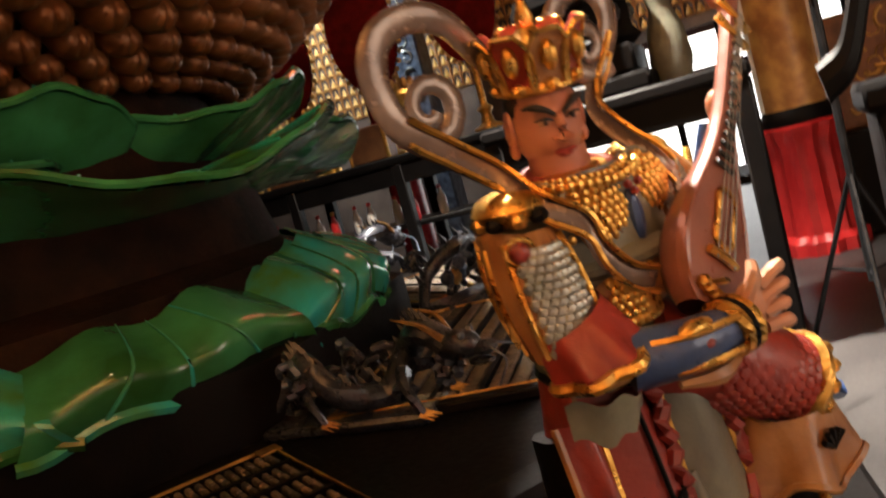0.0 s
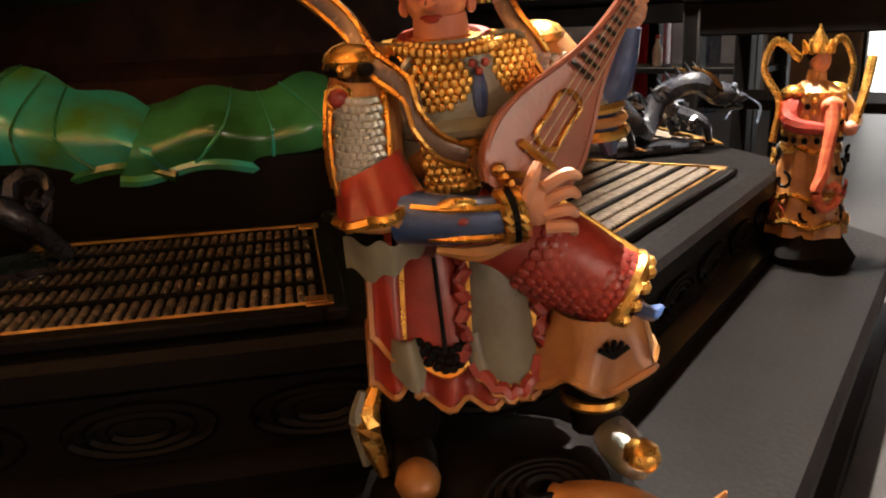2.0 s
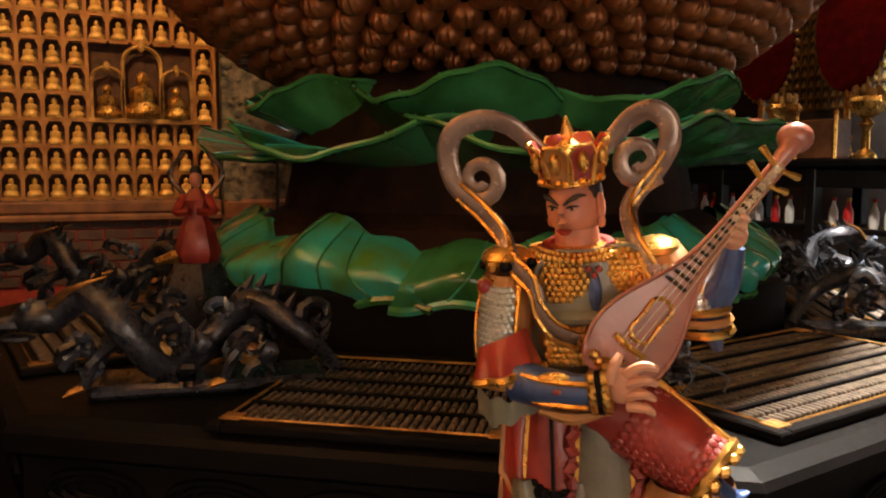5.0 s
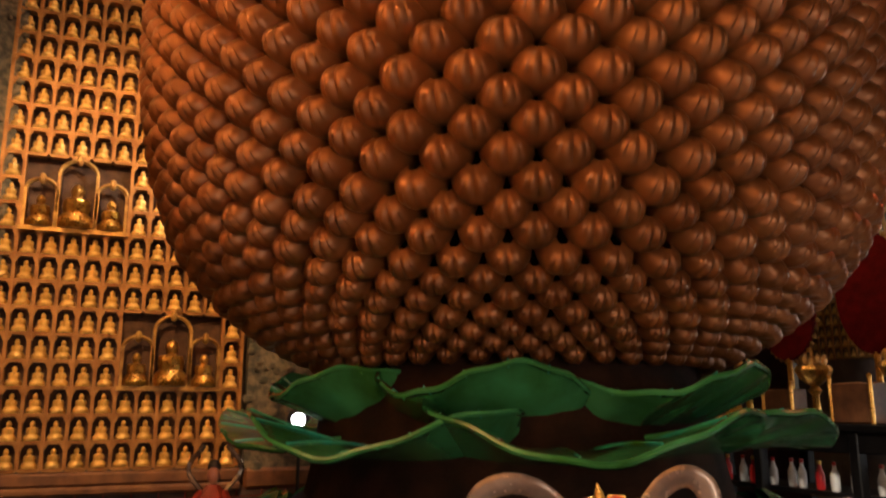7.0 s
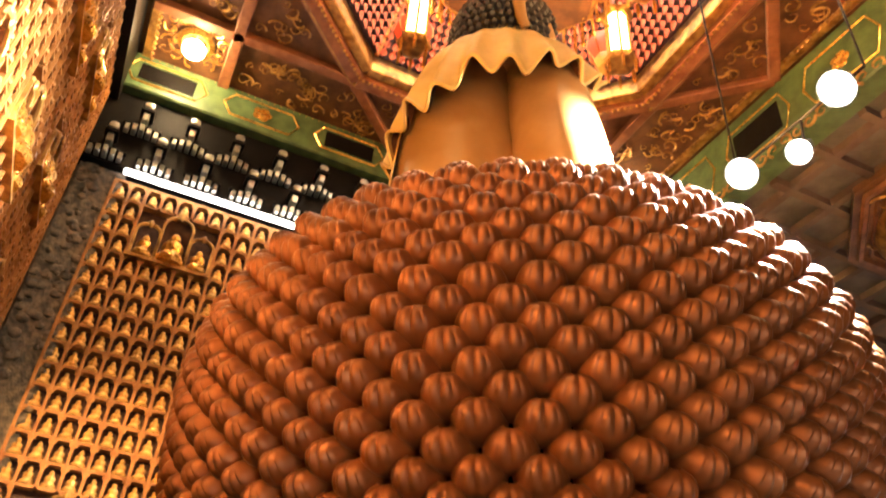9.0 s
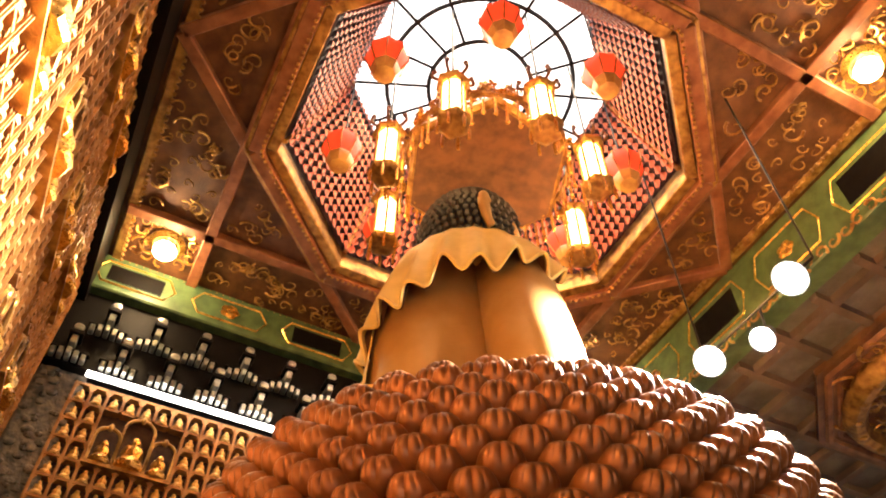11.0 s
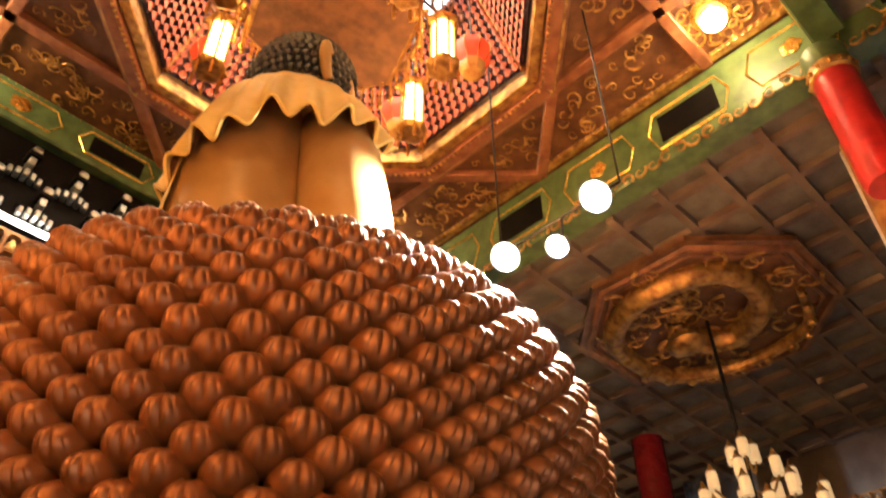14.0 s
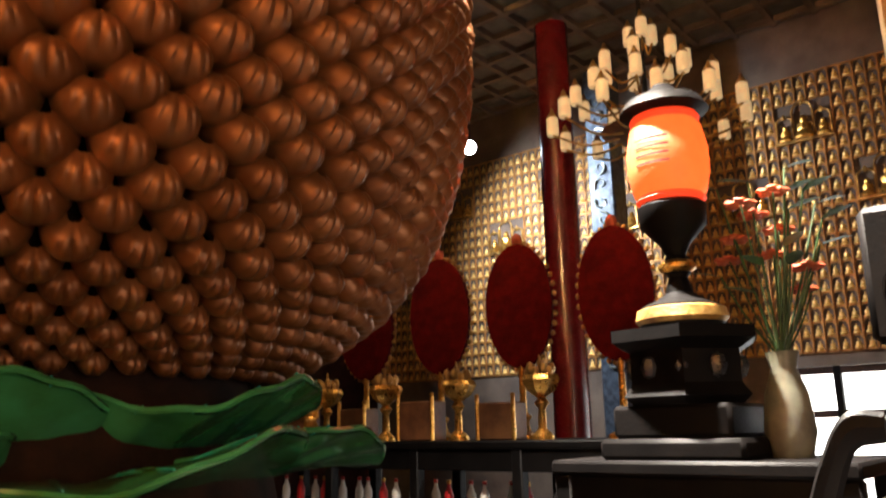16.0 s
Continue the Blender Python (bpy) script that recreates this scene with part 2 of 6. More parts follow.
        for i in range(len(pts) - 1):
            fs += [(i * n + k, i * n + (k + 1) % n, (i + 1) * n + (k + 1) % n, (i + 1) * n + k) for k in range(n)]
        fs += [tuple(range(n - 1, -1, -1)), tuple(range((len(pts) - 1) * n, len(pts) * n))]
        return self.add(vs, fs, slot, mat)

    def join(self, other, mat=None):
        k = len(self.v)
        self.v += [tuple(mat @ Vector(p)) for p in other.v] if mat is not None else other.v
        self.f += [tuple(i + k for i in f) for f in other.f]
        self.m += other.m
        return self


def smooth_path(pts, k=6):
    """Catmull-Rom through points."""
    p = [Vector(q) for q in pts]
    p = [2 * p[0] - p[1]] + p + [2 * p[-1] - p[-2]]
    out = []
    for i in range(1, len(p) - 2):
        for j in range(k):
            t = j / k
            out.append(0.5 * (2 * p[i] + (p[i + 1] - p[i - 1]) * t + (2 * p[i - 1] - 5 * p[i] + 4 * p[i + 1] - p[i + 2]) * t * t + (3 * p[i] - p[i - 1] - 3 * p[i + 1] + p[i + 2]) * t ** 3))
    return out + [p[-2]]


def taper(n, a, b, c=None):
    c = b if c is None else c
    return [a + (b - a) * min(1, 2 * i / (n - 1)) if i < n / 2 else b + (c - b) * (2 * i / (n - 1) - 1) for i in range(n)]


def mesh_of(name, geo, mats, smooth=True):
    me = bpy.data.meshes.new(name)
    me.from_pydata(geo.v, [], geo.f)
    for m in (mats if isinstance(mats, (list, tuple)) else [mats]):
        me.materials.append(m)
    me.polygons.foreach_set("material_index", geo.m)
    bm = bmesh.new()
    bm.from_mesh(me)
    bmesh.ops.recalc_face_normals(bm, faces=bm.faces)
    bm.to_mesh(me)
    bm.free()
    if smooth:
        me.polygons.foreach_set("use_smooth", [True] * len(me.polygons))
        me.set_sharp_from_angle(angle=radians(40))
    return me


def part(name, geo, mats, parent=None, label="", at=None, smooth=True):
    ob = new(name, mesh_of(name, geo, mats, smooth) if isinstance(geo, Geo) else geo)
    if parent is not None:
        ob.parent = parent
    if at is not None:
        ob.matrix_basis = at
    return tagged(ob, label)


def thing(name, at, label, category, group="", kind=""):
    ob = new(name)
    ob.matrix_basis = at
    ob.empty_display_size = 0.1
    return tagged(ob, label, category, group, kind)


def shell(name, geo, mats, label, category="", smooth=False):
    return tagged(part(name, geo, mats, smooth=smooth), label, category or name.split("_")[0], kind="structure")

# the hall: floor, walls, ceilings --------------------------------------------
shell("floor", Geo().box(FAR_WEST - 0.3, EAST + 0.3, SOUTH - 0.3, NORTH + 0.3, -0.2, 0), FLOOR, "worn grey stone floor of the temple hall", "floor")
wall_west = shell("wall_west", Geo().box(WEST - 0.35, WEST - 0.12, SOUTH, 4.5, 0, 8.9), PLASTER, "west wall behind the gilt niche field", "wall")
wall_south = shell("wall_south", Geo().box(WEST, EAST, SOUTH - 0.35, SOUTH - 0.12, 0, 8.9), PLASTER, "south wall behind the gilt niche field", "wall")
DX0, DX1, DZ = -2.95, 1.3, 2.42
g = Geo().box(FAR_WEST, DX0, NORTH + 0.12, NORTH + 0.35, 0, 8.9).box(DX1, EAST, NORTH + 0.12, NORTH + 0.35, 0, 8.9).box(DX0, DX1, NORTH + 0.12, NORTH + 0.35, DZ, 8.9)
wall_north = shell("wall_north", g, PLASTER, "north wall with a wide glazed doorway below the niches", "wall")
shell("wall_east", Geo().box(EAST, EAST + 0.25, SOUTH, NORTH, 0, 8.9), PLASTER, "plain dark plaster wall closing the hall", "wall")
shell("backdrop", Geo().box(DX0 - 2, DX1 + 2, NORTH + 2.5, NORTH + 2.6, -0.2, 4), GLOW_DAY, "bright daylight outside the doorway", "backdrop")

# brick wainscot of the west wall, the bricks parted by red joints
g = Geo().box(WEST - 0.12, WEST - 0.01, SOUTH, 3.0, 0, 1.01)
wainscot = shell("wall_wainscot", g, MORTAR, "dark brick wainscot with red painted joints", "wall")
brick_mesh = mesh_of("brick", Geo().box(-0.012, 0.012, -0.098, 0.098, -0.04, 0.04, bev=0.004), BRICK)
for r in range(5, 11):
    for c in range(18):
        y = -2.2 + c * 0.21 + (0.105 if r % 2 else 0)
        part("brick", brick_mesh, None, wainscot, at=pose(WEST, y, 0.09 + r * 0.092))
shell("trim_ledge", Geo().box(WEST - 0.1, WEST + 0.07, SOUTH, 0.24, 1.02, 1.09, bev=0.02).box(WEST - 0.1, WEST + 0.035, SOUTH, 0.24, 1.09, 1.2, bev=0.02)
      .box(WEST - 0.1, WEST + 0.05, 0.26, 3.0, 1.02, 1.2, bev=0.03), WOOD, "carved wooden ledge under the gilt niches", "trim")


def figure(s=1.0):
    """A small seated gilt figure in plain shape, facing +y."""
    g = Geo()
    g.lathe([(0.0, 0.0), (0.052, 0.0), (0.058, 0.015), (0.05, 0.035), (0.036, 0.05), (0.04, 0.075), (0.036, 0.092), (0.014, 0.1), (0.018, 0.112), (0.02, 0.124), (0.013, 0.138), (0.0, 0.146)], 8)
    g.ball((0, 0.026, 0.022), (0.05, 0.03, 0.018), n=6)
    g.v = [(x * s, y * s, z * s) for x, y, z in g.v]
    return g


def niche_field(name, m, cols, rows, pw, ph, triples, label, singles, gilt=BUDDHA_SMALL):
    """A lattice of little niches with a gilt figure in each; triples are three larger niches (column, row)."""
    top = thing(name, m, label, "niche wall", kind="structure")
    taken = {(c + i, r + j): 1 for c, r in triples for i in range(5) for j in range(3)}
    w, h = cols * pw, rows * ph
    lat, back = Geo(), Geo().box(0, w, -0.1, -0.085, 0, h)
    for c in range(cols + 1):
        runs, start = [], 0
        for r in range(rows + 1):
            inside = r < rows and (c, r) in taken and (c - 1, r) in taken
            if (inside or r == rows) and start is not None:
                if r > start:
                    runs.append((start, r))
                start = None
            if not inside and start is None:
                start = r
        for a, b in runs:
            lat.box(c * pw - 0.014, c * pw + 0.014, -0.085, 0.012, a * ph, b * ph)
            lat.box(c * pw - 0.006, c * pw + 0.006, 0.012, 0.022, a * ph, b * ph)
    for r in range(rows + 1):
        for c in range(cols):
            if (c, r) in taken and (c, r - 1) in taken:
                continue
            lat.box(c * pw + 0.014, (c + 1) * pw - 0.014, -0.085, 0.006, r * ph - 0.014, r * ph + 0.014)
            if r < rows and (c, r) not in taken:
                x0, x1, z = c * pw + 0.014, (c + 1) * pw - 0.014, (r + 1) * ph - 0.014
                lat.add([(x0, 0, z), (x0, 0, z - 0.055), (x0 + 0.03, 0, z), (x1, 0, z), (x1 - 0.03, 0, z), (x1, 0, z - 0.055)], [(0, 1, 2), (3, 4, 5)])
    part("lattice", lat, NICHE, top, smooth=False)
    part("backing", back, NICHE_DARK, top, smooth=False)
    small, rest, n = mesh_of("figure", figure(ph / 0.2), gilt), Geo(), 0
    one = figure(ph / 0.2)
    for r in range(rows):
        for c in range(cols):
            if (c, r) in taken:
                continue
            at = pose((c + 0.5) * pw, -0.035, r * ph + 0.014, 0, 0, random.uniform(-6, 6))
            if n < singles:
                part("figure", small, None, top, at=at)
                n += 1
            else:
                rest.join(one, at)
    if rest.v:
        tagged(part("figure_rows", rest, gilt, top), kind="stuff")
    for c, r in triples:
        x, z = (c + 2.5) * pw, r * ph
        arch = Geo()
        for dx, hw, hh in ((-1.62, 0.7, 2.0), (0, 0.88, 2.85), (1.62, 0.7, 2.0)):
            cx = x + dx * pw
            for sgn in (-1, 1):
                arch.box(cx + sgn * hw * pw - 0.012, cx + sgn * hw * pw + 0.012, -0.08, 0.045, z, z + hh * ph * 0.8)
            arch.tube([(cx + hw * pw * math.cos(a), 0.02, z + hh * ph * 0.78 + 0.22 * hh * ph * math.sin(a)) for a in [math.pi * i / 10 for i in range(11)]], 0.018, 6)
            part("large_figure", figure(1.9 * hh * ph / 0.43), GOLD, top, at=pose(cx, 0.0, z + 0.02))
            arch.ball((cx, 0.03, z + hh * ph), (0.03, 0.02, 0.05), n=6)
        arch.box(x - 2.5 * pw, x + 2.5 * pw, -0.085, 0.06, z - 0.02, z + 0.018)
        part("shrine_arch", arch, GILT_OLD, top)
    return top


niche_field("niche_wall_west", pose(WEST, 0.2, 1.22, 0, 0, -90), 12, 27, 0.168, 0.2148, [(1, 3), (6, 9), (5, 23)], "gilt lattice of small figure niches, warmly lit", 300)
# south figures use the darker lattice gilt, dimmer light put into their colour
niche_field("niche_wall_south", pose(-5.95, SOUTH + 0.1, 2.2, 0, 0, 0), 48, 27, 0.175, 0.212, [(4 + 7 * i, 4 + 6 * j + (i % 2) * 3) for i in range(6) for j in range(4)], "tall gilt lattice of figure niches along the side wall", 0, NICHE)
niche_field("niche_wall_north", pose(3.2, NORTH + 0.1, 2.62, 0, 0, 180), 84, 20, 0.168, 0.212, [(11, 10), (18, 15), (23, 10), (29, 15), (35, 10), (42, 13), (48, 11), (55, 15), (62, 11), (69, 15), (75, 11)], "gilt lattice of figure niches over the doorway", 0)

# carved stone strips beside the niche fields


def rough_slab(name, x0, x1, y0, y1, z0, z1, axis, label, mat=STONE):
    """An upright slab whose face is carved in knobs and hollows."""
    g = Geo().box(x0, x1, y0, y1, z0, z1)
    rnd = random.Random(5)
    for i in range(int((z1 - z0) * (x1 - x0 + y1 - y0) * 60)):
        px, py, pz = rnd.uniform(x0, x1), rnd.uniform(y0, y1), rnd.uniform(z0, z1)
        r = rnd.uniform(0.03, 0.07)
        if axis == "x":
            g.ball((x1, py, pz), (0.03, r, r * 0.8), n=6)
        else:
            g.ball((px, y1, pz), (r, 0.03, r * 0.8), n=6)
    return shell(name, g, mat, label, "wall", smooth=True)


rough_slab("wall_stone_panel", WEST - 0.12, WEST + 0.02, 0.26, 1.05, 1.2, 6.6, "x", "carved grey stone relief panel beside the niches")
rough_slab("wall_stone_corner", WEST - 0.12, WEST - 0.02, SOUTH + 0.1, -1.74, 1.2, 7.2, "x", "dark carved stone strip in the corner")
shell("wall_west_middle", Geo().box(WEST - 0.12, WEST - 0.02, 1.2, 4.4, 1.2, 7.1), LACQUER_RED, "dark red lacquered wall panel", "wall")
shell("wall_west_aisle", Geo().box(FAR_WEST - 0.2, FAR_WEST, 4.5, NORTH, 0, 8.9).box(FAR_WEST, WEST - 0.36, 4.3, 4.48, 0, 8.9), LACQUER_RED, "dark lacquered wall of the aisle", "wall")

# brackets, beams and light strip under the vaulted ceiling
g = Geo()
g.box(WEST - 0.1, WEST + 0.1, SOUTH, AY + HALF, 7.12, 8.12)
shell("trim_bracket_backing", g, LACQUER, "black frieze behind the roof brackets", "trim")
bracket = Geo()
for i in range(-2, 3):
    bracket.box(0, 0.09 + 0.03 * (2 - abs(i)), i * 0.075 - 0.026, i * 0.075 + 0.026, 0.0, 0.09, 0, bev=0.01)
bracket.box(0, 0.07, -0.2, 0.2, 0.1, 0.135, 1, bev=0.01).box(0, 0.17, -0.035, 0.035, 0.135, 0.24, 0, bev=0.01)
bracket.box(0, 0.2, -0.07, 0.07, 0.24, 0.29, 1, bev=0.01).ball((0.18, 0, 0.33), (0.03, 0.06, 0.05), 0, 6)
bracket_mesh = mesh_of("bracket", bracket, [SILVER, LACQUER])
frieze = thing("bracket_frieze", pose(0, 0, 0), "rows of pale painted roof brackets on a black frieze", "frieze", kind="structure")
for row in range(2):
    for i in range(13):
        part("bracket", bracket_mesh, None, frieze, at=pose(WEST + 0.1, SOUTH + 0.3 + i * 0.5 + row * 0.25, 7.14 + row * 0.42))
shell("light_strip", Geo().box(WEST + 0.1, WEST + 0.14, -1.76, 2.4, 7.04, 7.09), GLOW_LED, "thin white strip light over the niches", "light strip")


def painted_beam(name, m, length, z0, z1, label):
    """A green painted beam along +x with gilt fields, facing -y."""
    top = thing(name, m, label, "beam", kind="structure")
    part("body", Geo().box(0, length, 0, 0.3, z0, z1, bev=0.02), BEAM_GREEN, top, smooth=False)
    n = int(length / 1.05)
    h = z1 - z0
    for i in range(n):
        x0 = i * length / n
        x1 = x0 + length / n
        g = Geo()
        path = [(x0 + 0.1, z0 + h / 2), (x0 + 0.2, z1 - h * 0.2), (x1 - 0.2, z1 - h * 0.2), (x1 - 0.1, z0 + h / 2), (x1 - 0.2, z0 + h * 0.2), (x0 + 0.2, z0 + h * 0.2), (x0 + 0.1, z0 + h / 2)]
        g.tube([(x, -0.005, z) for x, z in path], 0.014, 4)
        part("gilt_outline", g, GOLD, top)
        if i % 2:
            d = Geo()
            for k in range(5):
                a = k * 2 * math.pi / 5
                d.ball(((x0 + x1) / 2 + 0.06 * math.cos(a), -0.01, (z0 + z1) / 2 + 0.06 * math.sin(a)), (0.06, 0.02, 0.05), n=7)
            part("gilt_flower", d, GOLD, top)
        else:
            part("dark_field", Geo().box(x0 + 0.24, x1 - 0.24, -0.004, 0.01, z0 + h * 0.28, z1 - h * 0.28), LACQUER, top, smooth=False)
        if h > 0.8:
            c = Geo()
            for k in range(7):
                scroll_on(c, x0 + (k + 0.5) * (x1 - x0) / 7, z0 + 0.02, 0.085, k * 1.1, 1 if k % 2 else -1)
            part("carved_fringe", c, GILT_OLD, top)
    return top


def scroll_on(g, x, z, size, turn, sign):
    """A curl standing against the beam's face."""
    pts = [(x + size * (1 - k / 15) * math.cos(turn + sign * k * 0.52), -0.03, z + size * (1 - k / 15) * math.sin(turn + sign * k * 0.52)) for k in range(13)]
    g.tube(pts, [size * 0.2 * (1.15 - k / 14) for k in range(13)], 5, 0)


painted_beam("painted_beam_west", pose(WEST + 0.22, AY - HALF - 0.2, 0, 0, 0, 90), 2 * HALF + 0.2, 8.14, 8.68, "green painted beam with black and gilt fields")
painted_beam("painted_beam_north", pose(WEST, AY + HALF + 0.04, 0), EAST - WEST, 7.77, 8.66, "green painted beam with gilt flowers and scrolls")
shell("painted_beam_south", Geo().box(WEST, EAST, SOUTH + 0.02, SOUTH + 0.2, 7.98, 8.68), LACQUER, "dark beam over the side niches", "beam")
painted_beam("painted_beam_east", pose(AX + HALF + 0.04, AY + HALF, 0, 0, 0, -90), 2 * HALF + 0.3, 7.97, 8.66, "green painted beam with gilt fields")

# vaulted ceiling of the square: plate round an octagonal opening, crossing beams, gilt relief, red scaled vault


def octo(r, z, turn=22.5):
    return [(r * math.cos(radians(turn + 45 * i)), r * math.sin(radians(turn + 45 * i)), z) for i in range(8)]


g = Geo()
ring, H = octo(2.45, 0), HALF + 0.25
outer = [(H, 1.015), (1.015, H), (-1.015, H), (-H, 1.015), (-H, -1.015), (-1.015, -H), (1.015, -H), (H, -1.015)]
for i in range(8):
    a, b = ring[i], ring[(i + 1) % 8]
    if i % 2:
        g.add([a, b, (*outer[(i + 1) % 8], 0), (*outer[i], 0)], [(0, 1, 2, 3)])
    else:
        c = (math.copysign(H, a[0]), math.copysign(H, a[1]), 0)
        g.add([a, b, (*outer[(i + 1) % 8], 0), c, (*outer[i], 0)], [(0, 1, 2, 3, 4)])


def bar(g, p, q, w, z0, z1, slot):
    d = Vector((q[0] - p[0], q[1] - p[1], 0))
    a = math.degrees(math.atan2(d.y, d.x))
    g.box(0, d.length, -w / 2, w / 2, z0, z1, slot, pose(p[0], p[1], 0, 0, 0, a), bev=0.012)


for s in (-1, 1):
    bar(g, (-HALF, s * 2.27), (HALF, s * 2.27), 0.13, -0.1, 0, 1)
    bar(g, (s * 2.27, -HALF), (s * 2.27, HALF), 0.13, -0.1, 0.004, 1)
    for t in (-1, 1):
        bar(g, (s * HALF, 0), (0, t * HALF), 0.13, -0.092, 0.002, 1)
        bar(g, (-HALF, s * (HALF - 0.04)), (HALF, s * (HALF - 0.04)), 0.1, -0.06, 0, 2) if t > 0 else bar(g, (s * (HALF - 0.04), -HALF), (s * (HALF - 0.04), HALF), 0.1, -0.055, 0, 2)
for r, w, z0, z1, slot in ((2.36, 0.16, -0.16, 0.1, 1), (2.2, 0.12, -0.1, 0.16, 2), (2.46, 0.05, -0.12, 0.02, 2)):
    o = octo(r, 0)
    for i in range(8):
        bar(g, o[i], o[(i + 1) % 8], w, z0, z1, slot)
# dentils along the octagon and the edges
for i in range(8):
    a, b = Vector(octo(2.3, 0)[i]), Vector(octo(2.3, 0)[(i + 1) % 8])
    for k in range(26):
        p = a.lerp(b, (k + 0.5) / 26)
        g.ball((p.x, p.y, -0.165), 0.022, 2, 5)
for s in (-1, 1):
    for k in range(80):
        p = -HALF + (k + 0.5) * 2 * HALF / 80
        g.ball((p, s * (HALF - 0.1), -0.055), 0.026, 2, 5)
        g.ball((s * (HALF - 0.1), p, -0.055), 0.026, 2, 5)
# gilt scrolls in relief
rnd = random.Random(11)


def scroll(g, x, y, z, size, turn, slot, sign=1):
    pts = []
    for k in range(13):
        a = k * 0.52
        r = size * (1 - k / 15)
        pts.append((x + r * math.cos(turn + sign * a), y + r * math.sin(turn + sign * a), z - 0.012 * math.sin(k)))
    g.tube(pts, [size * 0.14 * (1.15 - k / 14) for k in range(13)], 5, slot)


made = 0
while made < 420:
    x, y = rnd.uniform(-HALF + 0.15, HALF - 0.15), rnd.uniform(-HALF + 0.15, HALF - 0.15)
    near_beam = min(abs(abs(x) - 2.27), abs(abs(y) - 2.27), abs(abs(x) + abs(y) - HALF) / 1.414)
    if max(abs(x), abs(y), (abs(x) + abs(y)) / 1.414) < 2.5 or near_beam < 0.13:
        continue
    scroll(g, x, y, -0.02, rnd.uniform(0.05, 0.12), rnd.uniform(0, 6.3), 2, rnd.choice((-1, 1)))
    made += 1
# the vault: eight leaning sides covered in scales
r0, r1, z0, z1 = 2.1, 1.52, 0.1, 1.5
lo, hi = octo(r0, z0), octo(r1, z1)
for i in range(8):
    a, b, c, d = (Vector(p) for p in (lo[i], lo[(i + 1) % 8], hi[(i + 1) % 8], hi[i]))
    n = (b - a).cross(d - a).normalized()
    if n.dot(Vector((-a.x - b.x, -a.y - b.y, 0))) < 0:
        n = -n
    g.add([a, b, c, d], [(0, 1, 2, 3)], 3)
    rows, cols = 13, 14
    for r in range(rows):
        for k in range(cols):
            u0, u1, v0, v1 = k / cols, (k + 1) / cols, r / rows, (r + 0.85) / rows
            def at(u, v, h):
                return a.lerp(b, u).lerp(d.lerp(c, u), v) + n * h
            um = (u0 + u1) / 2
            e = 0.1 / cols
            g.add([at(u0 + e, v1, 0.006), at(um, v0, 0.05), at(u1 - e, v1, 0.006), at(um, min(1, v1 + 0.03), 0.03), at(u0 + e, v0 + 0.4 / rows, 0.03), at(u1 - e, v0 + 0.4 / rows, 0.03)], [(0, 4, 1, 3), (3, 1, 5, 2)], 4)
    g.tube([lo[i], hi[i]], 0.035, 6, 2)
ceiling = part("ceiling", g, [CEIL_WOOD, BEAM, GILT_OLD, LACQUER_RED, SCALE_RED], at=pose(AX, AY, CEIL), smooth=False)
tagged(ceiling, "carved wooden ceiling with gilt scrolls round an octagonal red vault", "ceiling", kind="structure")
shell("ceiling_roof", Geo().box(FAR_WEST - 0.3, EAST + 0.3, SOUTH - 0.35, NORTH + 0.4, 10.6, 10.7), PLASTER, "roof closing the hall above", "ceiling")

# skylight in the vault's crown
sky = thing("skylight", pose(AX, AY, CEIL + 1.5), "round bright skylight with dark iron glazing bars", "skylight", kind="structure")
part("glass", Geo().lathe([(0, 0.12), (0.9, 0.1), (1.6, 0.05), (1.62, 0.2), (0, 0.3)], 40), GLOW_GLASS, sky)
for rr in (0.62, 1.12):
    part("ring_bar", Geo().tube([(rr * math.cos(a), rr * math.sin(a), 0.04) for a in [2 * math.pi * i / 48 for i in range(49)]], 0.028, 6), DARK_METAL, sky)
for i in range(16):
    a = 2 * math.pi * i / 16
    part("glazing_bar", Geo().tube([(0.62 * math.cos(a), 0.62 * math.sin(a), 0.04), (1.58 * math.cos(a), 1.58 * math.sin(a), 0.02)], 0.02, 6), DARK_METAL, sky)

# aisle ceiling with coffers
g = Geo().box(FAR_WEST, EAST, AY + HALF + 0.34, NORTH + 0.3, AISLE, AISLE + 0.1)
for i in range(25):
    x = FAR_WEST + 0.3 + i * 0.6
    g.box(x - 0.045, x + 0.045, AY + HALF + 0.34, NORTH, AISLE - 0.1, AISLE, 1)
for i in range(12):
    y = AY + HALF + 0.6 + i * 0.6
    g.box(FAR_WEST, EAST, y - 0.045, y + 0.045, AISLE - 0.095, AISLE, 1)
part_ceiling = tagged(part("ceiling_aisle", g, [COFFER, PLASTER], smooth=False), "grey coffered ceiling of the side aisle", "ceiling", kind="structure")
g = Geo().box(AX + HALF + 0.34, EAST, SOUTH, AY + HALF + 0.3, AISLE + 0.3, AISLE + 0.4)
tagged(part("ceiling_entrance", g, [COFFER], smooth=False), "grey ceiling of the entrance bay", "ceiling", kind="structure")

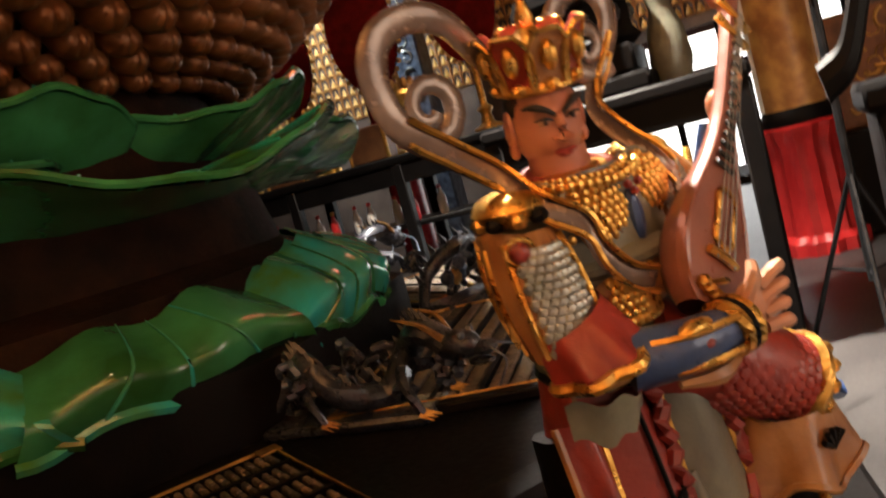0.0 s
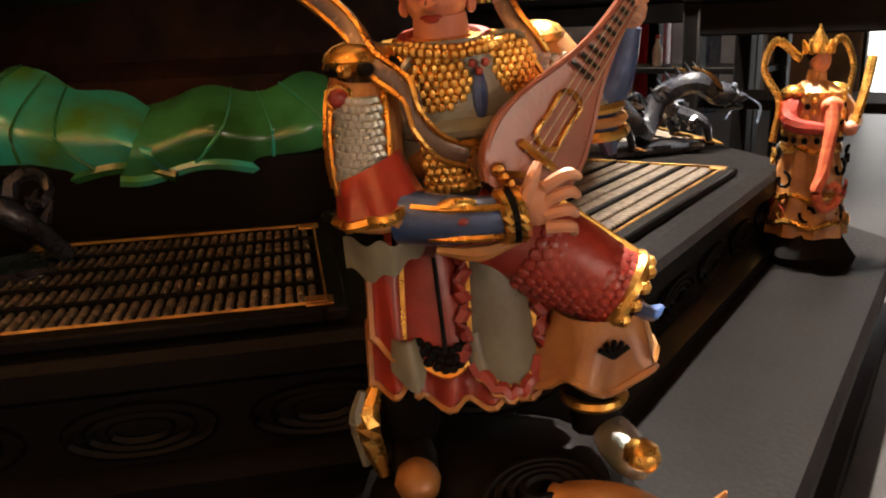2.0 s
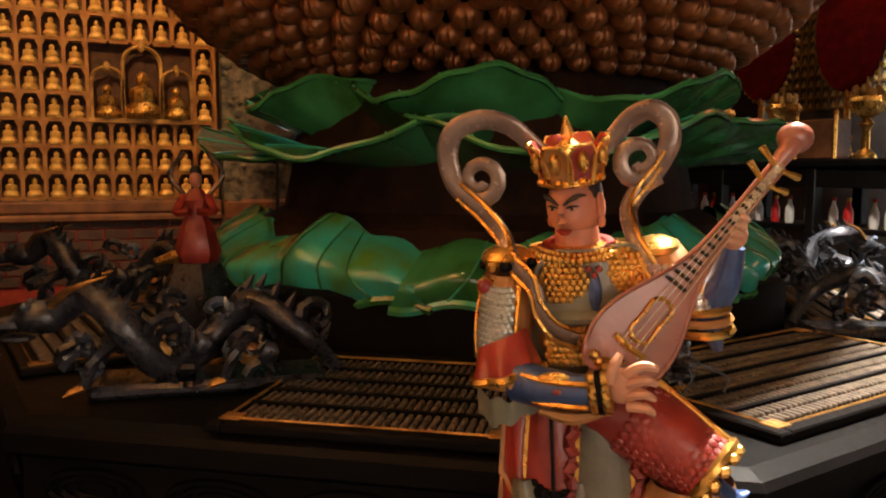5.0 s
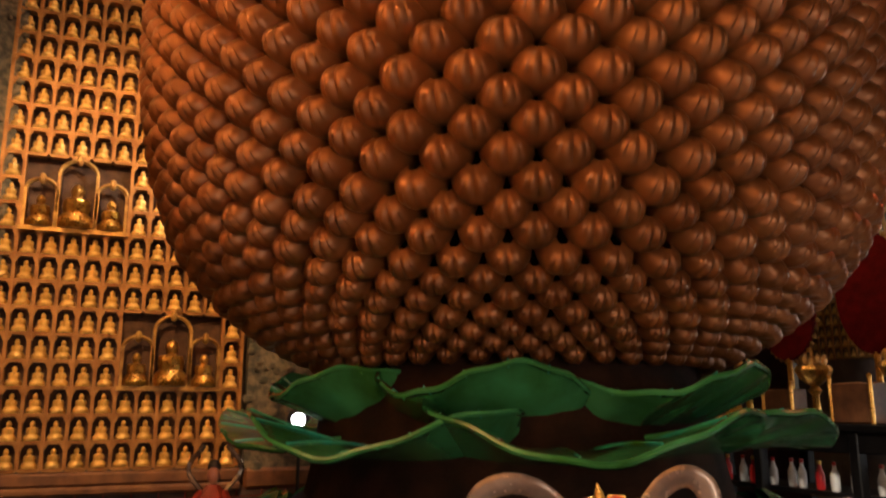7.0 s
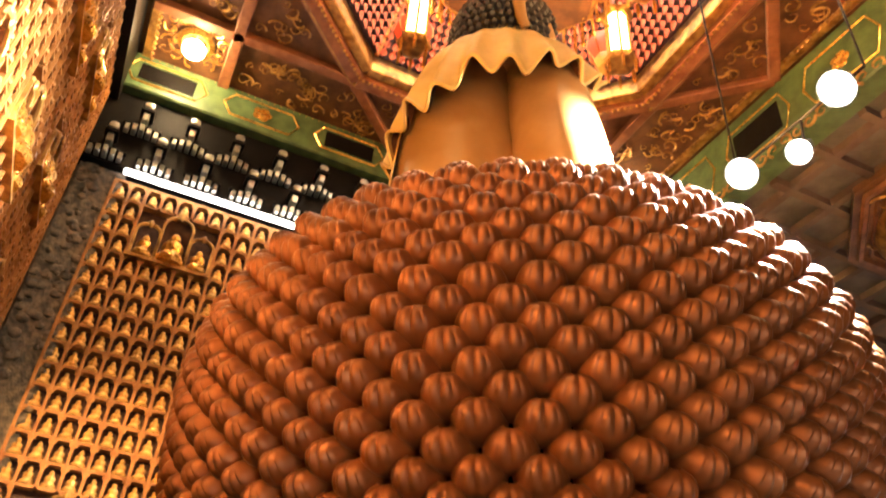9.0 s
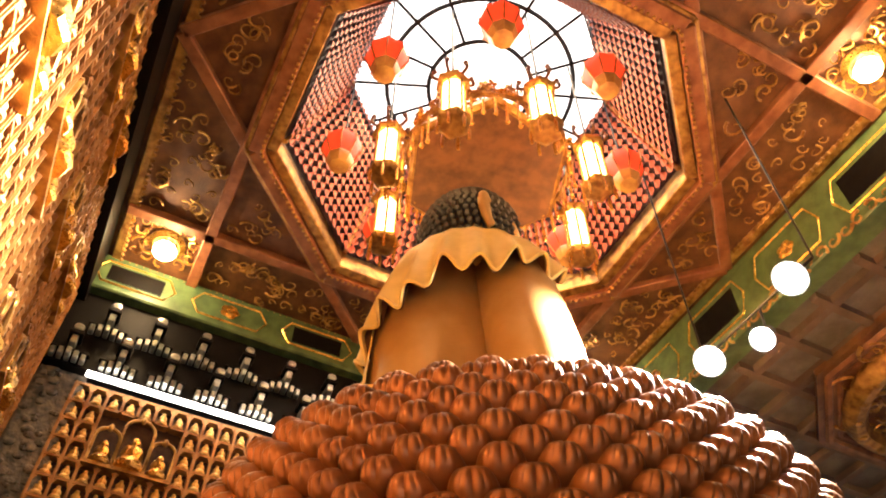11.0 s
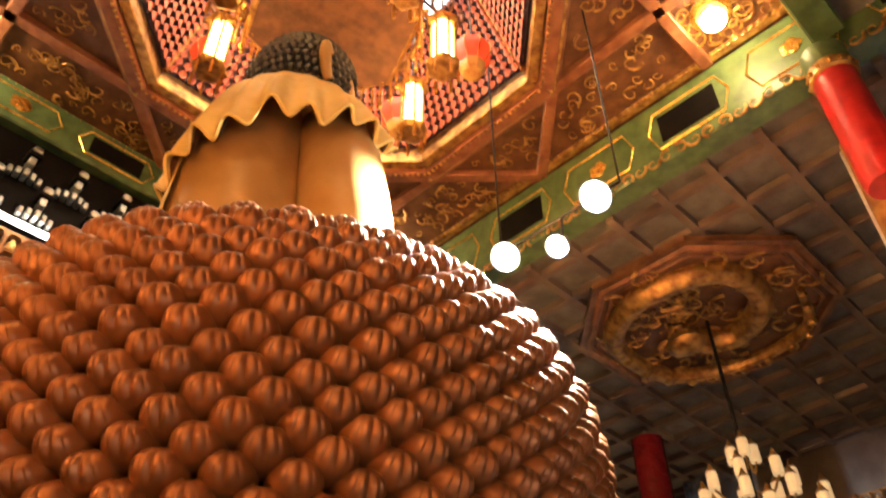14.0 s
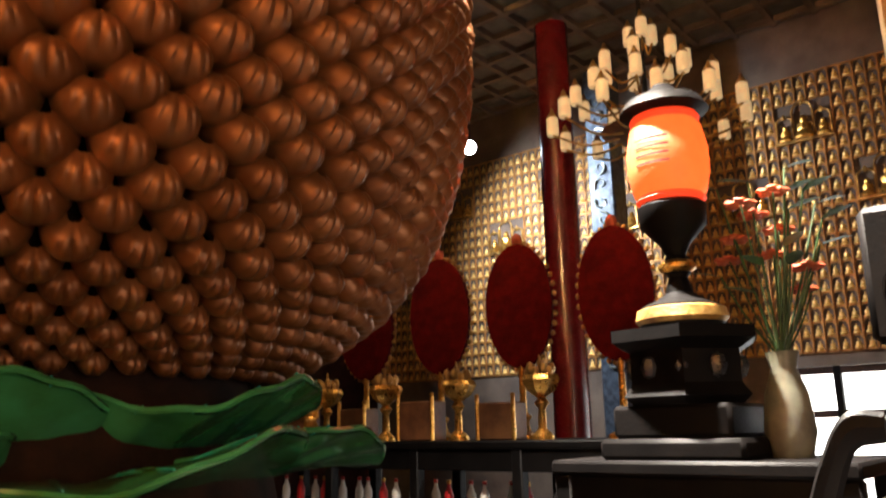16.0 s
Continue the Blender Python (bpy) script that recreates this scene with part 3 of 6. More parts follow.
MX, MY = -2.5, 7.05
med = thing("ceiling_medallion", pose(MX, MY, AISLE - 0.1) @ Matrix.Scale(1.12, 4), "octagonal ceiling panel with a round gilt dragon relief", "medallion", kind="structure")
o = [(1.5 * math.cos(radians(22.5 + 45 * i)), 1.5 * math.sin(radians(22.5 + 45 * i))) for i in range(8)]
g = Geo()
g.add([(x, y, z) for z in (-0.06, 0.02) for x, y in o], [tuple(range(8)), tuple(range(15, 7, -1))] + [(i, (i + 1) % 8, 8 + (i + 1) % 8, 8 + i) for i in range(8)])
part("panel", g, CEIL_WOOD, med, smooth=False)
for rr, w in ((1.38, 0.045), (1.26, 0.03)):
    n = 8 if rr > 1.2 else 40
    part("frame", Geo().tube([(rr * math.cos(2 * math.pi * (i + 0.5) / n), rr * math.sin(2 * math.pi * (i + 0.5) / n), -0.07) for i in range(n + 1)], w, 6), WOOD, med)
g = Geo()
pts = smooth_path([(0.75, 0.1, -0.1), (0.55, 0.6, -0.13), (-0.1, 0.75, -0.1), (-0.65, 0.4, -0.14), (-0.7, -0.3, -0.1), (-0.2, -0.7, -0.14), (0.4, -0.55, -0.1), (0.5, -0.05, -0.14), (0.1, 0.25, -0.16), (-0.25, 0.0, -0.18)], 6)
pts = [Vector((p[0] * 1.4, p[1] * 1.4, p[2])) for p in pts]
g.tube(pts, taper(len(pts), 0.05, 0.13, 0.15), 9)
for p in pts[::2]:
    g.ball((p.x, p.y, p.z - 0.1), (0.06, 0.06, 0.04), 0, 6)
g.ball((-0.3, -0.02, -0.24), (0.24, 0.19, 0.13), 0, 10)
for i in range(120):
    a, r = rnd.uniform(0, 6.3), rnd.uniform(0.2, 1.2)
    scroll(g, r * math.cos(a), r * math.sin(a), -0.1, rnd.uniform(0.08, 0.17), a, 0, rnd.choice((-1, 1)))
part("dragon_relief", g, GILT_OLD, med)
# the octagonal platform with its carved mats ---------------------------------
FACE = -36.0                    # outward direction of the platform's face with the first mat
A_PLAT = 2.42


def ngon(r, z, turn, n=8):
    return [(r * math.cos(radians(turn + 360 / n * i)), r * math.sin(radians(turn + 360 / n * i)), z) for i in range(n)]


def prism(levels, n=8, turn=0.0, slot=0, g=None):
    """Stacked n-gon rings (apothem, height)."""
    g = g or Geo()
    k = 1 / math.cos(math.pi / n)
    vs = [p for r, z in levels for p in ngon(r * k, z, turn + 180 / n, n)]
    fs = [tuple(range(n - 1, -1, -1)), tuple(range((len(levels) - 1) * n, len(levels) * n))]
    for j in range(len(levels) - 1):
        fs += [(j * n + i, j * n + (i + 1) % n, (j + 1) * n + (i + 1) % n, (j + 1) * n + i) for i in range(n)]
    return g.add(vs, fs, slot)


platform = thing("lotus_platform", pose(PX, PY, 0), "black octagonal platform with stepped edges under the lotus", "platform", kind="structure")
part("ledge", prism([(2.88, 0), (2.88, 0.1), (2.82, 0.14), (2.82, 0.31), (2.88, 0.34), (2.88, 0.38), (2.86, 0.4), (A_PLAT - 0.1, 0.405)], 8, FACE), LACQUER, platform, smooth=False)
part("body", prism([(A_PLAT + 0.04, 0.4), (A_PLAT + 0.04, 0.45), (A_PLAT - 0.02, 0.48), (A_PLAT - 0.02, 0.64), (A_PLAT + 0.03, 0.67), (A_PLAT + 0.03, 0.725), (A_PLAT + 0.015, 0.745), (A_PLAT - 0.04, TOP)], 8, FACE), LACQUER, platform, smooth=False)
for i in range(8):
    m = pose(0, 0, 0, 0, 0, FACE + 45 * i)
    for k in range(5):
        y = -0.76 + k * 0.38
        g = Geo()
        for q in range(3):
            c = [(A_PLAT - 0.012, y + (0.15 - 0.045 * q) * math.cos(t), 0.56 + (0.055 - 0.016 * q) * math.sin(t)) for t in [2 * math.pi * j / 22 for j in range(23)]]
            g.tube(c, 0.011, 5)
        part("side_carving", g, LACQUER, platform, at=m)

mat_group = "carved mats on the platform"


def mat_panel(m, w, d, plain=False):
    """A raised tray, long side w along y, of small beads in rows inside a gilt edged frame."""
    top = thing("carved_mat", m, "dark grille panel of small bars in a gilt-edged frame", "grille panel", mat_group)
    f = Geo()
    for x0, x1, y0, y1 in ((0, d, -w / 2, -w / 2 + 0.05), (0, d, w / 2 - 0.05, w / 2), (0, 0.05, -w / 2 + 0.05, w / 2 - 0.05), (d - 0.05, d, -w / 2 + 0.05, w / 2 - 0.05)):
        f.box(x0, x1, y0, y1, 0, 0.03, bev=0.006)
    part("frame", f, LACQUER, top)
    e = Geo().tube([(0.045, -w / 2 + 0.045, 0.031), (d - 0.045, -w / 2 + 0.045, 0.031), (d - 0.045, w / 2 - 0.045, 0.031), (0.045, w / 2 - 0.045, 0.031), (0.045, -w / 2 + 0.045, 0.031)], 0.005, 5)
    for cx in (0.06, d - 0.06):
        for cy in (-w / 2 + 0.06, w / 2 - 0.06):
            e.box(cx - 0.03, cx + 0.03, cy - 0.03, cy + 0.03, 0.028, 0.034, bev=0.003)
    part("gilt_edge", e, GILT_OLD, top)
    part("tray", Geo().box(0.05, d - 0.05, -w / 2 + 0.05, w / 2 - 0.05, 0.0, 0.014), LACQUER, top, smooth=False)
    rails = 5
    for r in range(rails):
        x0 = 0.06 + r * (d - 0.12) / rails
        x1 = x0 + (d - 0.12) / rails
        if r:
            part("rail", Geo().box(x0 - 0.008, x0 + 0.008, -w / 2 + 0.05, w / 2 - 0.05, 0.014, 0.034), LACQUER, top, smooth=False)
        row, n = Geo(), int((w - 0.1) / 0.026)
        for k in range(n):
            y = -w / 2 + 0.06 + (k + 0.5) * (w - 0.12) / n
            if plain:
                continue
            for q in range(2):
                xa = x0 + 0.014 + q * (x1 - x0 - 0.02) / 2
                row.box(xa, xa + (x1 - x0) / 2 - 0.02, y - 0.008, y + 0.008, 0.014, 0.03, bev=0.004)
        if plain:
            for q in range(3):
                xa = x0 + 0.02 + q * 0.038
                row.box(xa, xa + 0.022, -w / 2 + 0.08, w / 2 - 0.08, 0.014, 0.028, bev=0.005)
        tagged(part("bead_row", row, BEADS, top), kind="stuff")
    return top


BEADS = material("worn_brown_bars", (0.16, 0.12, 0.085), 0.5, 0, (0.07, 0.055, 0.04), 30, 0.2, vary=0.15)
for ma, off, mw, mr in ((FACE, 0.02, 0.86, 2.43), (FACE + 45, -0.12, 1.34, 2.34), (FACE + 90, 0, 1.1, 2.36), (FACE - 45, 0, 1.1, 2.36)):
    mat_panel(pose(AX, AY, TOP + 0.002, 0, 0, ma) @ pose(mr - 0.82, off, 0), mw, 0.82)

# dark coiling dragons at the platform's corners


def dragon(seed):
    """A coiled openwork dragon on a rock, head towards +x."""
    rnd = random.Random(seed)
    g = Geo()
    g.box(-0.7, 0.1, -0.13, 0.13, 0, 0.05, 0, bev=0.02)
    pts = smooth_path([(-0.75, 0.02, 0.05), (-0.62, 0.08, 0.2), (-0.45, -0.04, 0.3), (-0.3, -0.08, 0.16), (-0.15, 0.06, 0.1), (-0.02, 0.1, 0.26), (0.1, 0.0, 0.34), (0.22, -0.03, 0.28)], 7)
    g.tube(pts, taper(len(pts), 0.025, 0.062, 0.055), 9, 0)
    for i in range(3, len(pts) - 4, 2):
        p = pts[i]
        g.tube([p + Vector((0, 0, 0.05)), p + Vector((-0.03, 0, 0.105))], [0.018, 0.003], 4, 0)
    g.ball((0.26, -0.03, 0.27), (0.1, 0.065, 0.06), 0, 10)
    g.ball((0.36, -0.03, 0.25), (0.06, 0.045, 0.03), 0, 8).ball((0.34, -0.03, 0.2), (0.06, 0.04, 0.018), 0, 8)
    for s in (-1, 1):
        g.ball((0.3, -0.03 + s * 0.045, 0.315), 0.017, 1, 7)
        g.tube(smooth_path([(0.22, -0.03 + s * 0.04, 0.31), (0.14, s * 0.08, 0.38), (0.03, s * 0.08, 0.42)], 4), taper(9, 0.016, 0.01, 0.003), 5, 2)
        g.tube(smooth_path([(0.4, -0.03 + s * 0.03, 0.25), (0.46, s * 0.09, 0.2), (0.42, s * 0.12, 0.12)], 4), 0.006, 4, 1)
        for bx in (-0.45, 0.0):
            g.tube(smooth_path([(bx, s * 0.04, 0.2), (bx + 0.06, s * 0.15, 0.16), (bx + 0.1, s * 0.15, 0.06)], 4), taper(9, 0.035, 0.022, 0.018), 6, 0)
            for c in (-1, 0, 1):
                g.tube([(bx + 0.1, s * 0.15 + c * 0.02, 0.06), (bx + 0.16, s * 0.15 + c * 0.035, 0.04)], [0.012, 0.003], 4, 2)
    for i in range(16):
        x, s = rnd.uniform(-0.7, 0.2), rnd.choice((-1, 1))
        z, r = rnd.uniform(0.05, 0.3), rnd.uniform(0.04, 0.08)
        pts = [(x + r * math.cos(t * 0.6) * (1 - t / 14), s * rnd.uniform(0.09, 0.14), z + r * math.sin(t * 0.6) * (1 - t / 14)) for t in range(11)]
        g.tube(pts, [0.022 - 0.0014 * t for t in range(11)], 5, rnd.choice((0, 0, 0, 3)))
    for i in range(5):
        g.ball((rnd.uniform(-0.6, 0.0), rnd.choice((-0.1, 0.1)), rnd.uniform(0.08, 0.2)), (0.05, 0.02, 0.045), rnd.choice((2, 3, 0)), 7)
    return g


BLUEGREY = material("blue_grey_enamel", (0.12, 0.15, 0.2), 0.3, 0.15, (0.05, 0.06, 0.08), 12, 0.3, coat=0.4)
dragon_mesh = mesh_of("dragon_statue", dragon(3), [DRAGON, BLUEGREY, GILT_OLD, BLUEGREY])
for da, dr, turn, size in ((-58, 2.28, -42, 0.9), (38, 2.2, 25, 0.9), (76.5, 2.15, 10, 0.95), (-103.5, 2.15, -10, 1.0), (-13.5, 1.98, 12, 0.66)):
    ob = part("dragon_statue", dragon_mesh, None, at=pose(AX, AY, TOP + 0.002, 0, 0, da) @ pose(dr, 0, 0, 0, 0, turn) @ Matrix.Scale(size, 4))
    tagged(ob, "dark lacquered openwork dragon carving with blue-grey and gilt touches", "statue", "dragons on the platform corners")

# pedestal under the lotus: black block, green glazed leaves, red core
ped = thing("lotus_pedestal", pose(AX, AY, TOP), "black block with green glazed lotus leaves under the lotus", "pedestal")
part("block", prism([(1.44, 0), (1.44, 0.215), (1.4, 0.235)], 8, FACE), LACQUER, ped, smooth=False)
part("core", Geo().lathe([(1.3, 0.23), (1.22, 0.46), (1.1, 0.52), (1.06, 0.7), (1.04, 0.86), (1.0, 1.0), (0.95, 1.15), (0.92, 1.31)], 32), CORE_DARK, ped)


def leaf_sheet(r0, r1, a0, a1, z0, z1, wave, droop, seed, edge=0.05):
    """One glazed leaf spread round the axis between two angles, its rim wavy and drooping."""
    rnd = random.Random(seed)
    ph, k = rnd.uniform(0, 6), rnd.uniform(1.1, 1.7)
    g = Geo()
    def fn(u, v, h=0.0):
        a = radians(a0 + (a1 - a0) * u)
        side = math.sin(math.pi * u) ** 0.45
        r = r0 + (r1 - r0) * v * side
        z = z0 + (z1 - z0) * v - droop * v * v + wave * v * v * math.sin(ph + k * 2 * math.pi * u) + 0.008 * math.sin(u * 40) * v
        return (r * math.cos(a), r * math.sin(a), z + h)
    g.grid(fn, 30, 10)
    g.grid(lambda u, v: fn(u, v, -0.03 - 0.02 * (1 - v)), 30, 10)
    g.tube([fn(i / 40, 1.0, -0.012) for i in range(41)], 0.013, 6, 0)
    for q in range(1, 8):
        g.tube([fn(q / 8, j / 8, 0.004) for j in range(9)], [0.012 - 0.001 * j for j in range(9)], 5, 1)
    return g


for i in range(7):
    a = -62 + i * 51.4
    part("upper_leaf", leaf_sheet(0.85, 1.55 + 0.12 * (i % 2), a - 38, a + 38, 0.71, 0.92, 0.085, 0.07, 20 + i), [GREEN, TEAL], ped, "wavy green glazed lotus leaf")
for i in range(7):
    a = -36 + i * 51.4
    part("raised_leaf", leaf_sheet(0.8, 1.3 + 0.1 * (i % 2), a - 30, a + 30, 0.8, 1.06, 0.06, 0.0, 60 + i), [GREEN, TEAL], ped)


def low_leaf(seed, w):
    """A plump glazed leaf lapping over the black block's edge, its lip folded and veined."""
    g = Geo()
    rnd = random.Random(seed)
    p1, p2 = rnd.uniform(0, 6), rnd.uniform(0, 6)
    def fn(u, v):
        t = (u - 0.5) * 2
        top = 0.47 + 0.045 * math.sin(t * 2.2 + p1)
        z = 0.19 + 0.02 * math.sin(t * 7 + p2) + (top - 0.19) * v * (1 - 0.3 * t * t)
        r = 1.45 - 0.06 * t * t - 0.4 * max(0.0, v - 0.45) ** 1.3 + 0.05 * math.sin(math.pi * v) + 0.016 * math.sin(t * 9 + p2 + v * 2)
        return (r, t * w * (1.0 - 0.2 * v), z)
    g.grid(fn, 22, 12, 0)
    g.grid(lambda u, v: (fn(u, v)[0] - 0.05, fn(u, v)[1] * 0.98, fn(u, v)[2] - 0.01), 22, 4, 0)
    g.tube([fn(i / 22, 0.0) for i in range(23)], 0.02, 6, 1)
    for k in (-2, 0, 2):
        pts = [Vector(fn(0.5 + k * 0.13 * (0.4 + 0.6 * (1 - j / 10)), j / 10)) + Vector((0.006, 0, 0.004)) for j in range(11)]
        g.tube(pts, [0.007 - 0.0004 * j for j in range(11)], 5, 1)
    return g


for i in range(12):
    part("lower_leaf", low_leaf(i, 0.46), [TEAL, GREEN] if i % 3 else [GREEN, TEAL], ped, "teal and green glazed lower leaf", at=pose(0, 0, 0.004 * (i % 2), 0, 0, FACE + 12 + 30 * i))

# the great lotus of a thousand petals ------------------------------------------
lotus = thing("great_lotus", pose(AX, AY, 0), "huge bronzed lotus throne covered in rows of ribbed petals", "lotus throne")
PROFILE = [(1.15, 1.98), (1.4, 2.12), (1.63, 2.32), (1.8, 2.58), (1.91, 2.9), (1.96, 3.22), (1.98, 3.55), (1.94, 3.85), (1.84, 4.1), (1.7, 4.24)]
# core colour carries the shade seen between the petals
part("core", Geo().lathe([(0.2, 2.0)] + [(r - 0.2, z) for r, z in PROFILE] + [(1.2, 4.22), (0.0, 4.2)], 64), CORE_DARK, lotus)


def along(s):
    """Radius, height and slope along the lotus profile, s from 0 to 1 by length."""
    seg = [math.dist(PROFILE[i], PROFILE[i + 1]) for i in range(len(PROFILE) - 1)]
    want = s * sum(seg)
    for i, d in enumerate(seg):
        if want <= d or i == len(seg) - 1:
            t = want / d
            (ra, za), (rb, zb) = PROFILE[i], PROFILE[i + 1]
            return ra + (rb - ra) * t, za + (zb - za) * t, math.degrees(math.atan2(rb - ra, zb - za))
        want -= d


def petal():
    """A plump two-lobed pod with a crease down its middle, ribbed towards the drawn-up tip; about 0.2 wide."""
    g = Geo()
    def fn(u, v):
        a = (u - 0.5) * math.pi * 1.16
        e = math.radians(-78 + 165 * v)
        up = max(0.0, math.sin(e))
        lobe = 1 - (0.05 + 0.13 * up) * math.exp(-(a / 0.3) ** 2)
        rib = 1 - 0.1 * (0.5 + 0.5 * math.cos(a * 13)) ** 2 * min(1, max(0.0, math.sin(e) + 0.15) * 2.2)
        k = max(0.0, math.cos(e)) ** (0.6 if e < 0 else 0.5)
        low = 1 - 0.3 * max(0.0, -math.sin(e)) ** 1.5
        out = 0.135 * k * lobe * rib
        z = (0.1 if e < 0 else 0.1) * math.sin(e) + 0.02 * up ** 3
        return (out * math.cos(a) + 0.5 * z * (1 - 0.35 * up) + 0.03, 0.104 * k * low * math.sin(a) * (0.5 + 0.5 * lobe), z)
    g.grid(fn, 30, 11)
    return g


petal_geo = petal()
petal_mesh = mesh_of("petal", petal_geo, PETAL)
rest, singles, ROWS_P = Geo(), 0, 29
for row in range(ROWS_P):
    s = (row + 0.15) / ROWS_P
    r, z, lean = along(s)
    size = (0.55 + 0.36 * min(1, row / 10)) * random.uniform(0.95, 1.05)
    n = 50
    depth = 0.8 + 0.4 * min(1, row / 9)
    for k in range(n):
        a = 360 / n * (k + 0.5 * (row % 2)) - 28
        ang = (a + 540) % 360 - 180
        jit = random.uniform(-1, 1)
        m = pose(0, 0, 0, 0, 0, a) @ pose(r - 0.17, 0, z, 0, lean * 0.6 + 27 + jit * 3, 0) @ Matrix.Diagonal((depth, 2 * math.pi * r / n / 0.2 * 0.84, size, 1)) @ pose(0, 0, 0, 0, 0, jit * 3)
        if -48 < ang < -14 and 6 <= row and singles < 300:
            ob = part("petal", petal_mesh, None, lotus)
            ob.matrix_basis = m
            singles += 1
        else:
            rest.join(petal_geo, m)
tagged(part("petal_cluster", rest, PETAL, lotus), kind="stuff")
# upright rim of larger pods at the top
rim = Geo()
for k in range(44):
    a = 360 / 44 * k
    rim.join(petal_geo, pose(0, 0, 0, 0, 0, a) @ pose(1.56, 0, 4.22, 0, 4, 0) @ Matrix.Diagonal((1.05, 1.12, 1.25, 1)))
tagged(part("rim_cluster", rim, PETAL, lotus), kind="stuff")
# the great seated figure on the lotus: one plain gilded shape -------------------


def great_figure():
    """Broad back in two lobes, a mantle over the shoulders with a fluted hem, curled head; its back is at -y."""
    g = Geo()
    g.lathe([(0.0, 0.0), (1.1, 0.0), (1.16, 0.3), (0.98, 0.6), (0.8, 0.8)], 32, 0)
    def torso(u, v):
        a = 2 * math.pi * u
        r = math.sin(math.pi * (0.14 + 0.7 * v)) ** 0.4
        return (-0.34 + 0.6 * r * math.cos(a), 0.02 + 0.6 * r * math.sin(a), 0.1 + 2.5 * v)
    g.grid(torso, 28, 16, 0, loop=True)
    arm = smooth_path([(0.36, -0.1, 2.45), (0.44, -0.3, 1.9), (0.52, -0.42, 1.25), (0.62, -0.4, 0.6), (0.66, -0.2, 0.25)], 6)
    g.tube(arm, taper(len(arm), 0.36, 0.38, 0.3), 20, 0)
    g.ball((0.1, 0.1, 1.4), (0.5, 0.4, 1.2), 2, 20)
    # mantle: high on one side, low on the other
    def mantle(u, v):
        a = math.pi * (0.9 + 1.06 * u)
        low = 1.15 - 0.85 * u
        hem = (0.06 * math.sin(u * 64) + 0.06 * math.sin(u * 27)) * v ** 3
        z = 2.82 - 0.2 * v - low * v * v + hem
        r = 0.26 + 0.68 * v ** 0.55 + 0.05 * math.sin(u * 64) * v ** 2
        return (1.0 * r * math.cos(a) - 0.04, 0.86 * r * math.sin(a) - 0.06, z)
    g.grid(mantle, 110, 14, 1)
    g.grid(lambda u, v: (mantle(u, v)[0] * 0.96, mantle(u, v)[1] * 0.96, mantle(u, v)[2] - 0.01), 110, 14, 2)
    g.tube([mantle(i / 140, 1.0) for i in range(141)], 0.018, 5, 1)
    # robe down one flank and round the seat
    def flank(u, v):
        a = math.radians(165 + 45 * u - 12 * v)
        return ((0.93 + 0.08 * v) * math.cos(a), (0.8 + 0.1 * v) * math.sin(a), 2.0 - 2.0 * v + 0.05 * math.sin(u * 22))
    g.grid(flank, 24, 14, 1)
    def seat_fold(u, v):
        a = math.radians(190 + 85 * u)
        return ((0.98 + 0.1 * v) * math.cos(a), (0.86 + 0.12 * v) * math.sin(a), 0.62 - 0.6 * v - 0.2 * u + 0.06 * math.sin(u * 26) * v)
    g.grid(seat_fold, 40, 6, 1)
    g.tube([(0.98 * math.cos(radians(175 + 100 * i / 20)), 0.86 * math.sin(radians(175 + 100 * i / 20)), 1.5 - 1.1 * i / 20) for i in range(21)], 0.03, 6, 1)
    # neck, head, ears, curls
    H0 = 3.1
    g.lathe([(0.38, 2.7), (0.36, 2.9), (0.36, 3.1)], 20, 0)
    g.ball((0, 0.05, H0), (0.52, 0.55, 0.56), 0, 24)
    for sx in (-1, 1):
        ear = [Matrix.Rotation(radians(-65), 3, "Z") @ p for p in smooth_path([(sx * 0.52, -0.02, H0 + 0.06), (sx * 0.6, -0.1, H0 + 0.04), (sx * 0.62, -0.11, H0 - 0.08), (sx * 0.57, -0.06, H0 - 0.2), (sx * 0.53, 0.0, H0 - 0.28)], 4)]
        g.tube(ear, taper(len(ear), 0.04, 0.06, 0.045), 9, 0)
    for r in range(17):
        b = math.radians(-36 + r * 7.6)
        n = max(4, int(44 * math.cos(b)))
        for k in range(n):
            a = 2 * math.pi * (k + 0.5 * (r % 2)) / n
            if math.sin(a + 1.13) > 0.5 and r < 8:
                continue
            g.ball((0.54 * math.cos(a) * math.cos(b), 0.04 + 0.57 * math.sin(a) * math.cos(b), H0 + 0.58 * math.sin(b)), 0.046, 3, 6)
    g.ball((0, 0.05, H0 + 0.6), (0.22, 0.22, 0.15), 3, 14)
    return g


fig = part("seated_statue", great_figure(), [BUDDHA, ROBE_YELLOW, WOOD, CURLS], at=pose(AX - 0.14, AY - 0.11, 4.2, 0, 0, 58) @ pose(0, 0, 0.06) @ Matrix.Diagonal((0.9, 0.92, 1.0, 1)))
tagged(fig, "large gilded seated statue in a yellow fluted mantle on the lotus", "statue")

# canopy, hanging lamps and lanterns under the vault ----------------------------
canopy = thing("hanging_canopy", pose(AX, AY, 8.3), "eight-sided gilt canopy fringed with strings of beads", "canopy")
part("underside", prism([(0.72, 0.06), (0.7, 0.12), (0.2, 0.44), (0.05, 0.46)], 6, 10), WOOD, canopy, smooth=False)
for i in range(6):
    a = radians(40 + 60 * i)
    part("underside_rib", Geo().tube([(0.8 * math.cos(a), 0.8 * math.sin(a), 0.07), (0.24 * math.cos(a), 0.24 * math.sin(a), 0.42)], 0.022, 6), GILT_OLD, canopy)
